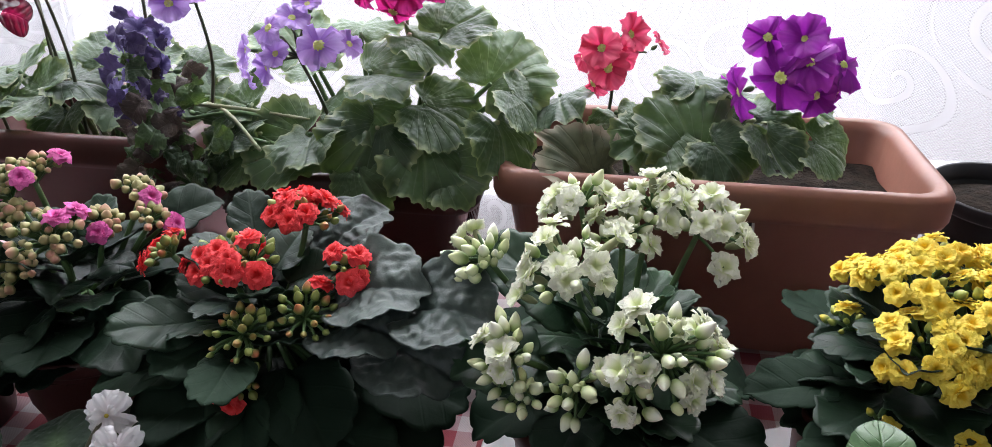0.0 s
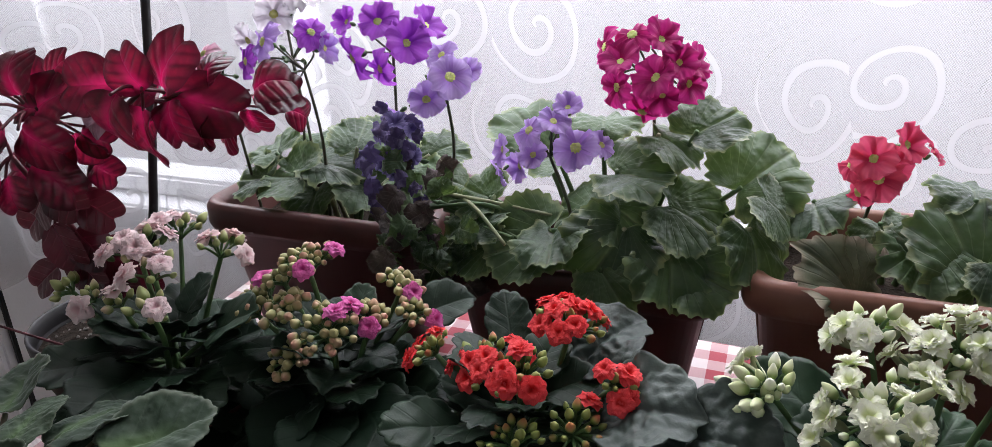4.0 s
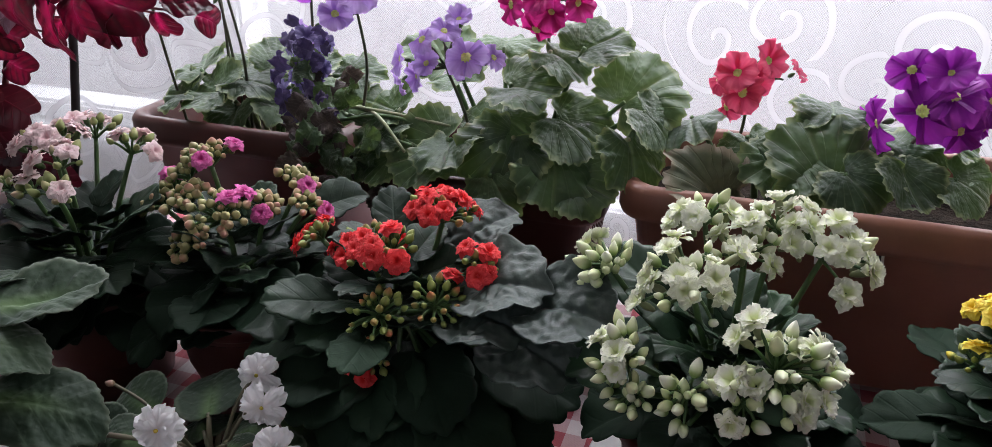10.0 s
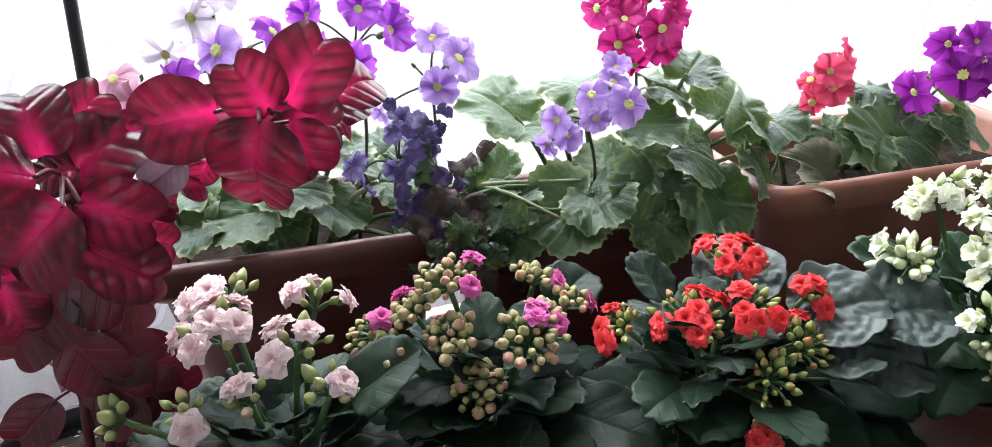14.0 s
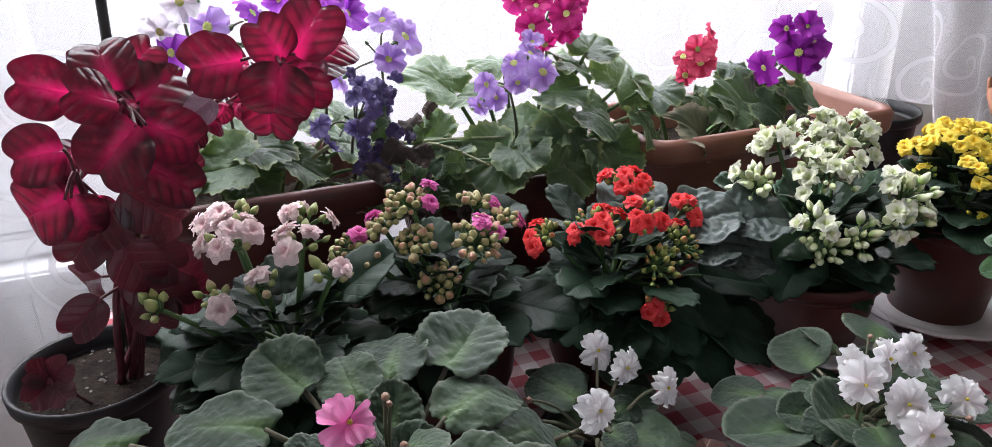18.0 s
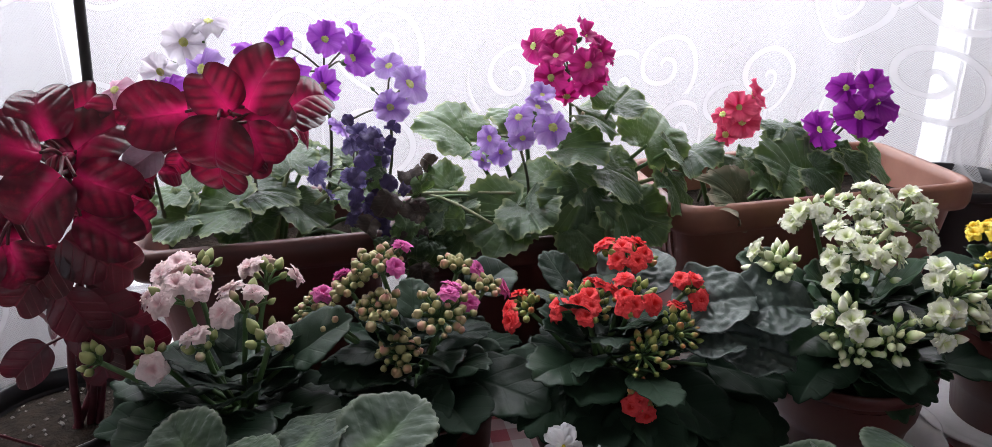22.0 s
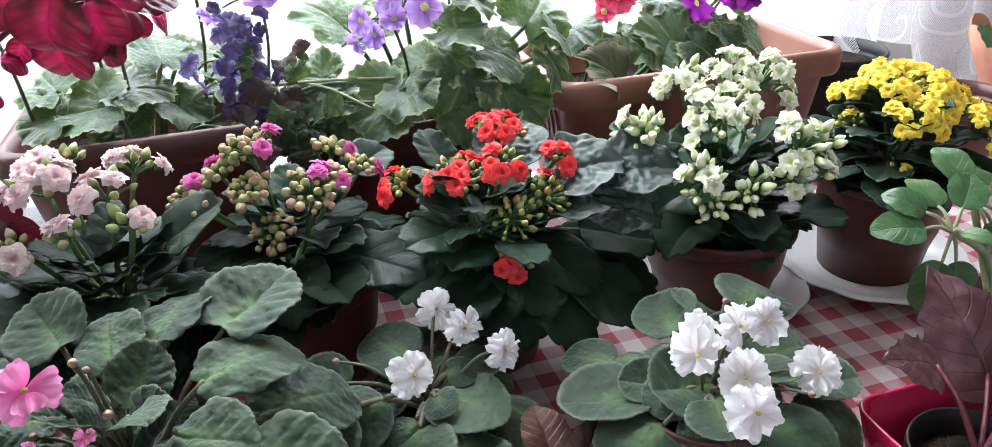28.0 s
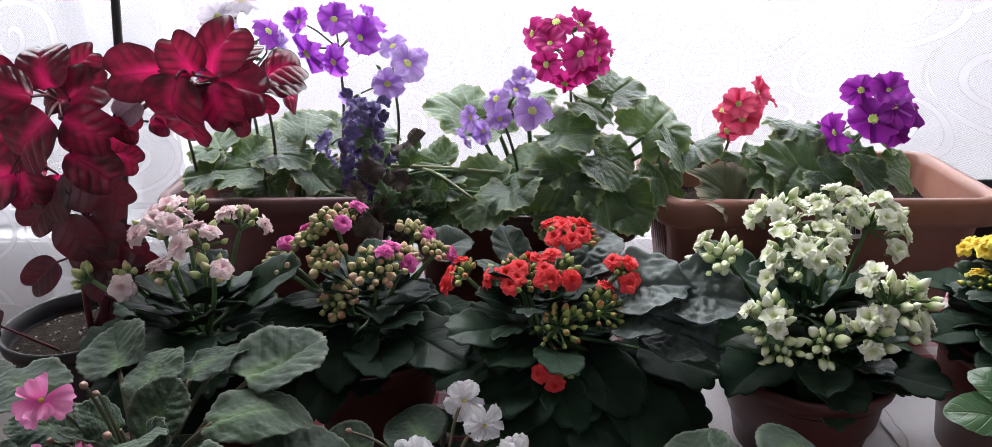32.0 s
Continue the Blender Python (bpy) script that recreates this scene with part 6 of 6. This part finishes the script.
LEAF_PURPLE = leaf_shader("purplish_leaf", (0.075, 0.070, 0.075), (0.13, 0.12, 0.125), (0.10, 0.07, 0.08), 0.5, 0.08, 7.0, bump=0.8, spec=0.35)
VIO_P = [blade("leaf", LEAF_PURPLE, 0.052, 0.05, "rounded", 10, 90, -0.25, 0.9, 0.0, 0.02, 3, 0.016, 6.0, False, 0.0016, 170 + k) for k in range(2)]
V_LILAC = petal_shader("pale_lilac_petal", (0.70, 0.48, 0.62), (0.82, 0.68, 0.78), 0.3, 0.2, 0.3)
VL = [petals("flower", V_LILAC, [(5, 0.017, 0.018, 14, 0.08, 0.3, 0.0)], 6, 8, 180)]
violet("african_violet", -0.331, 0.200, "small african violet with purplish curled leaves and a pale lilac flower",
       [(-0.318, 0.252, 0.868, 0.9), (-0.300, 0.240, 0.860, 0.85), (-0.35, 0.235, 0.865, 0.8), (-0.30, 0.19, 0.86, 0.9), (-0.36, 0.19, 0.86, 0.9), (-0.33, 0.15, 0.86, 0.9)],
       [(-0.335, 0.225, 0.884)], VL, 0.04, 0.06, POT_BROWN, 4, leaf_set=VIO_P)


def pierced_stand():
    """An upturned white plastic basket: flat top pierced with slots, smooth flaring wall."""
    sides = 64
    prof = [(0.001, 0.052), (0.028, 0.052), (0.036, 0.052), (0.042, 0.052), (0.050, 0.052), (0.056, 0.052), (0.064, 0.052), (0.070, 0.052), (0.076, 0.052), (0.080, 0.0525), (0.084, 0.051), (0.086, 0.047), (0.092, 0.016), (0.095, 0.0)]
    t = thing("pierced_stand", (-0.492, 0.205, TOP + 0.001), "upturned white pierced plastic basket below the pink african violet", "plant stand")
    verts = [(r * math.cos(2 * math.pi * k / sides), r * math.sin(2 * math.pi * k / sides), zz) for r, zz in prof for k in range(sides)]
    for name, rows in (("pierced_top", range(0, 9)), ("rounded_edge", range(9, 11)), ("wall", range(11, 13))):
        faces = []
        for i in rows:
            for k in range(sides):
                if i in (2, 4, 6, 7) and (k + i // 2) % (3 if i < 7 else 2) == 0:
                    continue
                k2 = (k + 1) % sides
                faces.append((i * sides + k, i * sides + k2, (i + 1) * sides + k2, (i + 1) * sides + k))
        used = sorted({v for f in faces for v in f})
        at = {v: q for q, v in enumerate(used)}
        ob = part(name, mesh(name, [verts[v] for v in used], [tuple(at[v] for v in f) for f in faces], PORCELAIN), t, Matrix.Translation((-0.492, 0.205, TOP + 0.001)))
        sol = ob.modifiers.new("thick", "SOLIDIFY")
        sol.thickness, sol.offset = 0.002, -1


pierced_stand()


def square_pot():
    """A glossy magenta square pot holding a nursery pot and a begonia with dull red leaves."""
    x0, x1, y0, y1, h = -0.035, 0.082, 0.062, 0.178, 0.072
    c = Vector(((x0 + x1) / 2, (y0 + y1) / 2, TOP))
    t = thing("begonia_pot", c, "magenta square plastic pot with a dull red begonia", "potted plant", "potted plants on the table")

    def ring(inset, z, n=6, rad=0.016):
        out = []
        ax, bx, ay, by = x0 + inset - c.x, x1 - inset - c.x, y0 + inset - c.y, y1 - inset - c.y
        for cx, cy, s in ((bx - rad, by - rad, 0), (ax + rad, by - rad, 90), (ax + rad, ay + rad, 180), (bx - rad, ay + rad, 270)):
            for k in range(n + 1):
                a = radians(s + 90 * k / n)
                out.append((cx + rad * math.cos(a), cy + rad * math.sin(a), z))
        return out
    rows = [ring(0.016, 0.0), ring(0.014, 0.002), ring(0.0, h - 0.001), ring(0.0005, h), ring(0.002, h), ring(0.0028, h - 0.001), ring(0.017, 0.006)]
    verts = [p for r_ in rows for p in r_]
    n = len(rows[0])
    faces = [(i * n + k, i * n + (k + 1) % n, (i + 1) * n + (k + 1) % n, (i + 1) * n + k) for i in range(len(rows) - 1) for k in range(n)]
    faces += [tuple(range(n))[::-1], tuple(range((len(rows) - 1) * n, len(rows) * n))]
    part("square_pot", mesh("square_pot", verts, faces, POT_RED), t, Matrix.Translation(c))
    pot(t, c, 0.043, 0.052, POT_BLACK, TOP + 0.0065)
    base = c + Vector((0, 0, 0.05))
    beg = leaf_mesh("leaf", LEAF_BEG, 0.082, 0.064, "pointed", 36, 18, 0.0, 0.12, 0.25, 0.03, 2.5, 0.09, 5, 0.03, 0.22, seed=200)
    for foot, tip, face, size in ((W(0.092, 0.150, 0.868), W(0.090, 0.203, 0.928), (-0.25, -0.9, 0.45), 1.0), (W(0.055, 0.165, 0.880), W(0.008, 0.170, 0.903), (0.1, -0.5, 0.9), 0.62),
                                  (W(0.090, 0.125, 0.875), W(0.125, 0.085, 0.90), (0.1, -0.6, 0.8), 0.9), (W(0.085, 0.12, 0.88), W(0.06, 0.06, 0.895), (-0.2, -0.4, 0.9), 0.8)):
        part("leaf", beg, t, along(tip - foot, face, foot, size))
        v, f = tube([base, base.lerp(foot, 0.5) + Vector((0, 0, 0.008)), foot], 0.0024, 0.0018, 6)
        part("petiole", mesh("petiole", v, f, STEM_RED), t)


square_pot()


def young_begonia():
    """A small begonia with brownish red leaves, between the white violets."""
    c = W(-0.205, 0.225, TOP)
    t = thing("young_begonia", c, "young begonia with brownish red leaves in a small pot", "potted plant", "potted plants on the table")
    pot(t, c, 0.030, 0.045, POT_BROWN)
    base = c + Vector((0, 0, 0.036))
    me = blade("leaf", LEAF_BROWN, 0.040, 0.034, "toothed", 9, 72, 0.25, 0.5, 0.0, 0.02, 4, 0.02, 6.0, False, 0.0, 205)
    for k, (tip, s) in enumerate((((-0.200, 0.262, 0.862), 1.0), ((-0.178, 0.235, 0.858), 0.9), ((-0.222, 0.212, 0.856), 0.9), ((-0.190, 0.200, 0.852), 0.8))):
        p = W(*tip)
        way = p - base
        st = base + way * 0.55
        part("leaf", me, t, along(way, (0.1, -0.6, 0.8), st, s))
        part("petiole", mesh("petiole", *tube([base, base + way * 0.3 + Vector((0, 0, 0.006)), st + way * 0.04], 0.0018, 0.0014, 6), STEM_RED), t)


LEAF_BROWN = leaf_shader("brownish_leaf", (0.050, 0.020, 0.016), (0.10, 0.045, 0.032), (0.12, 0.06, 0.04), 0.4, 0.1, 6.0, bump=0.6)
young_begonia()


def busy_lizzie():
    """A young balsam: pale watery stems, pointed green leaves."""
    c = W(0.182, 0.205, TOP)
    t = thing("balsam_seedling", c, "young green balsam plant with pale stems", "potted plant", "potted plants on the table")
    pot(t, c, 0.042, 0.075, POT_BROWN)
    hub = W(0.130, 0.222, 0.936)
    base = c + Vector((0, 0, 0.066))
    lm = [leaf_mesh("leaf", LEAF_LIGHT, 0.039, 0.031, "ovate", 20, 12, 0.0, 0.2, 0.6 + 0.2 * k, 0.02, 2.0, 0.02, 8, 0.02, 0.0, seed=210 + k) for k in range(3)]
    runs = [([base, base.lerp(hub, 0.5) + Vector((0.01, 0, 0.012)), hub], 0.0035, 0.0028, 7)]
    hub2 = W(0.168, 0.235, 0.945)
    runs.append(([base, base.lerp(hub2, 0.5), hub2], 0.0035, 0.0028, 7))
    r = random.Random(4)
    tips = [(hub, (-0.05, 0.01, 0.012)), (hub, (-0.035, 0.03, 0.03)), (hub, (0.0, 0.04, 0.03)), (hub, (0.03, 0.02, 0.03)), (hub, (-0.03, -0.02, -0.04)), (hub, (0.0, -0.02, -0.045)), (hub, (0.004, -0.012, 0.006)),
            (hub2, (0.045, 0.0, 0.01)), (hub2, (0.03, 0.03, 0.02)), (hub2, (0.0, 0.03, 0.03)), (hub2, (0.04, -0.02, -0.02)), (hub2, (0.05, -0.01, -0.05)), (hub2, (0.01, -0.025, -0.03))]
    for h, d in tips:
        d = Vector(d)
        st = h + d * 0.45
        runs.append(([h, h + d * 0.25 + Vector((0, 0, 0.003)), st], 0.0017, 0.0013, 5))
        part("leaf", r.choice(lm), t, along(d, (r.uniform(-.2, .2), -0.5, 1), st, r.uniform(0.85, 1.1) * (0.6 if d.length < 0.02 else 1)))
    part("stem", tubes("stem", runs, STEM_PALE), t)


busy_lizzie()


def scalloped_pot():
    """A terracotta pot with a petal-shaped rim; a trailing geranium grows in it."""
    c = Vector((0.60, 0.60, TOP))
    t = thing("scalloped_pot", c, "terracotta pot with a scalloped rim and a trailing geranium", "potted plant", "potted plants on the table")
    sides, prof = 64, [(0.045, 0.0), (0.047, 0.002), (0.068, 0.09), (0.082, 0.125), (0.092, 0.16), (0.089, 0.161), (0.079, 0.128), (0.064, 0.09), (0.03, 0.085), (0.001, 0.088)]
    verts, faces, sl = [], [], []
    for i, (r, z) in enumerate(prof):
        for k in range(sides):
            a = 2 * math.pi * k / sides
            lift = 0.022 * abs(math.sin(4 * a)) ** 0.6 - 0.015 if z > 0.15 else 0
            rr = r * (1 + (0.05 * abs(math.sin(4 * a)) if z > 0.1 else 0))
            verts.append((rr * math.cos(a), rr * math.sin(a), z + lift))
    for i in range(len(prof) - 1):
        for k in range(sides):
            k2 = (k + 1) % sides
            faces.append((i * sides + k, i * sides + k2, (i + 1) * sides + k2, (i + 1) * sides + k))
            sl.append(1 if i >= 7 else 0)
    faces.append(tuple(range(sides))[::-1])
    sl.append(0)
    part("pot", mesh("pot", verts, faces, [CLAY, SOIL], slots=sl), t, Matrix.Translation(c))
    lm = leaf_mesh("leaf", LEAF_LIGHT, 0.042, 0.048, "heart", 18, 14, 0.0, 0.2, 0.4, 0.03, 2.0, 0.10, 5, 0.03, 0.25, seed=230)
    base = c + Vector((0, 0, 0.10))
    a, b = Vector((0.515, 0.585, 0.925)), Vector((0.655, 0.56, 0.965))
    runs = [([base, Vector((0.57, 0.56, 0.935)), a], 0.003, 0.0022, 6), ([base, Vector((0.64, 0.55, 0.95)), b], 0.003, 0.0022, 6)]
    for p, d, s in ((a, (-0.03, 0.0, 0.03), 1.0), (a, (-0.01, -0.03, 0.01), 0.6), (b, (0.0, -0.03, 0.02), 0.9), (b, (0.03, 0.0, 0.03), 1.0), (b, (-0.02, 0.01, 0.04), 0.8), (b, (0.02, -0.03, -0.03), 0.9)):
        d = Vector(d)
        runs.append(([p, p + d * 0.6], 0.0016, 0.0012, 5))
        part("leaf", lm, t, along(d, (0, -0.6, 1), p + d * 0.6, s))
    part("stem", tubes("stem", runs, STEM_GREEN), t)


CLAY = plain("terracotta_clay", (0.36, 0.15, 0.09), (0.46, 0.21, 0.13), 0.7, 20.0, 0.2, 200.0)
scalloped_pot()


def empty_pot(x, y, r, h, mat, label):
    t = thing("plant_pot", (x, y, TOP), label, "plant pot", "plant pots at the curtain")
    pot(t, (x, y), r, h, mat)


empty_pot(0.345, 0.690, 0.062, 0.145, POT_BLACK, "black plastic plant pot half under the curtain")
empty_pot(0.425, 0.560, 0.060, 0.112, POT_BROWN, "dark brown plastic pot with soil")

# the maker's sticker on the planter
sticker = part("sticker", box_mesh("sticker", (0.050, 0.0008, 0.017), PORCELAIN), right, Matrix.Translation((0.087, 0.5695, 0.9395)) @ Matrix.Rotation(-0.10, 4, "Y") @ Matrix.Rotation(-0.13, 4, "X"), "small white sticker with dark bars")
for k in range(9):
    part("bar", box_mesh("bar", (0.0012 + 0.0006 * (k % 3), 0.0004, 0.009), GASKET), sticker, Matrix.Translation((0.004 + 0.0022 * k, -0.0007, 0.001)))
part("bar", box_mesh("bar", (0.014, 0.0004, 0.004), STEM_GREEN), sticker, Matrix.Translation((-0.012, -0.0007, 0.002)))
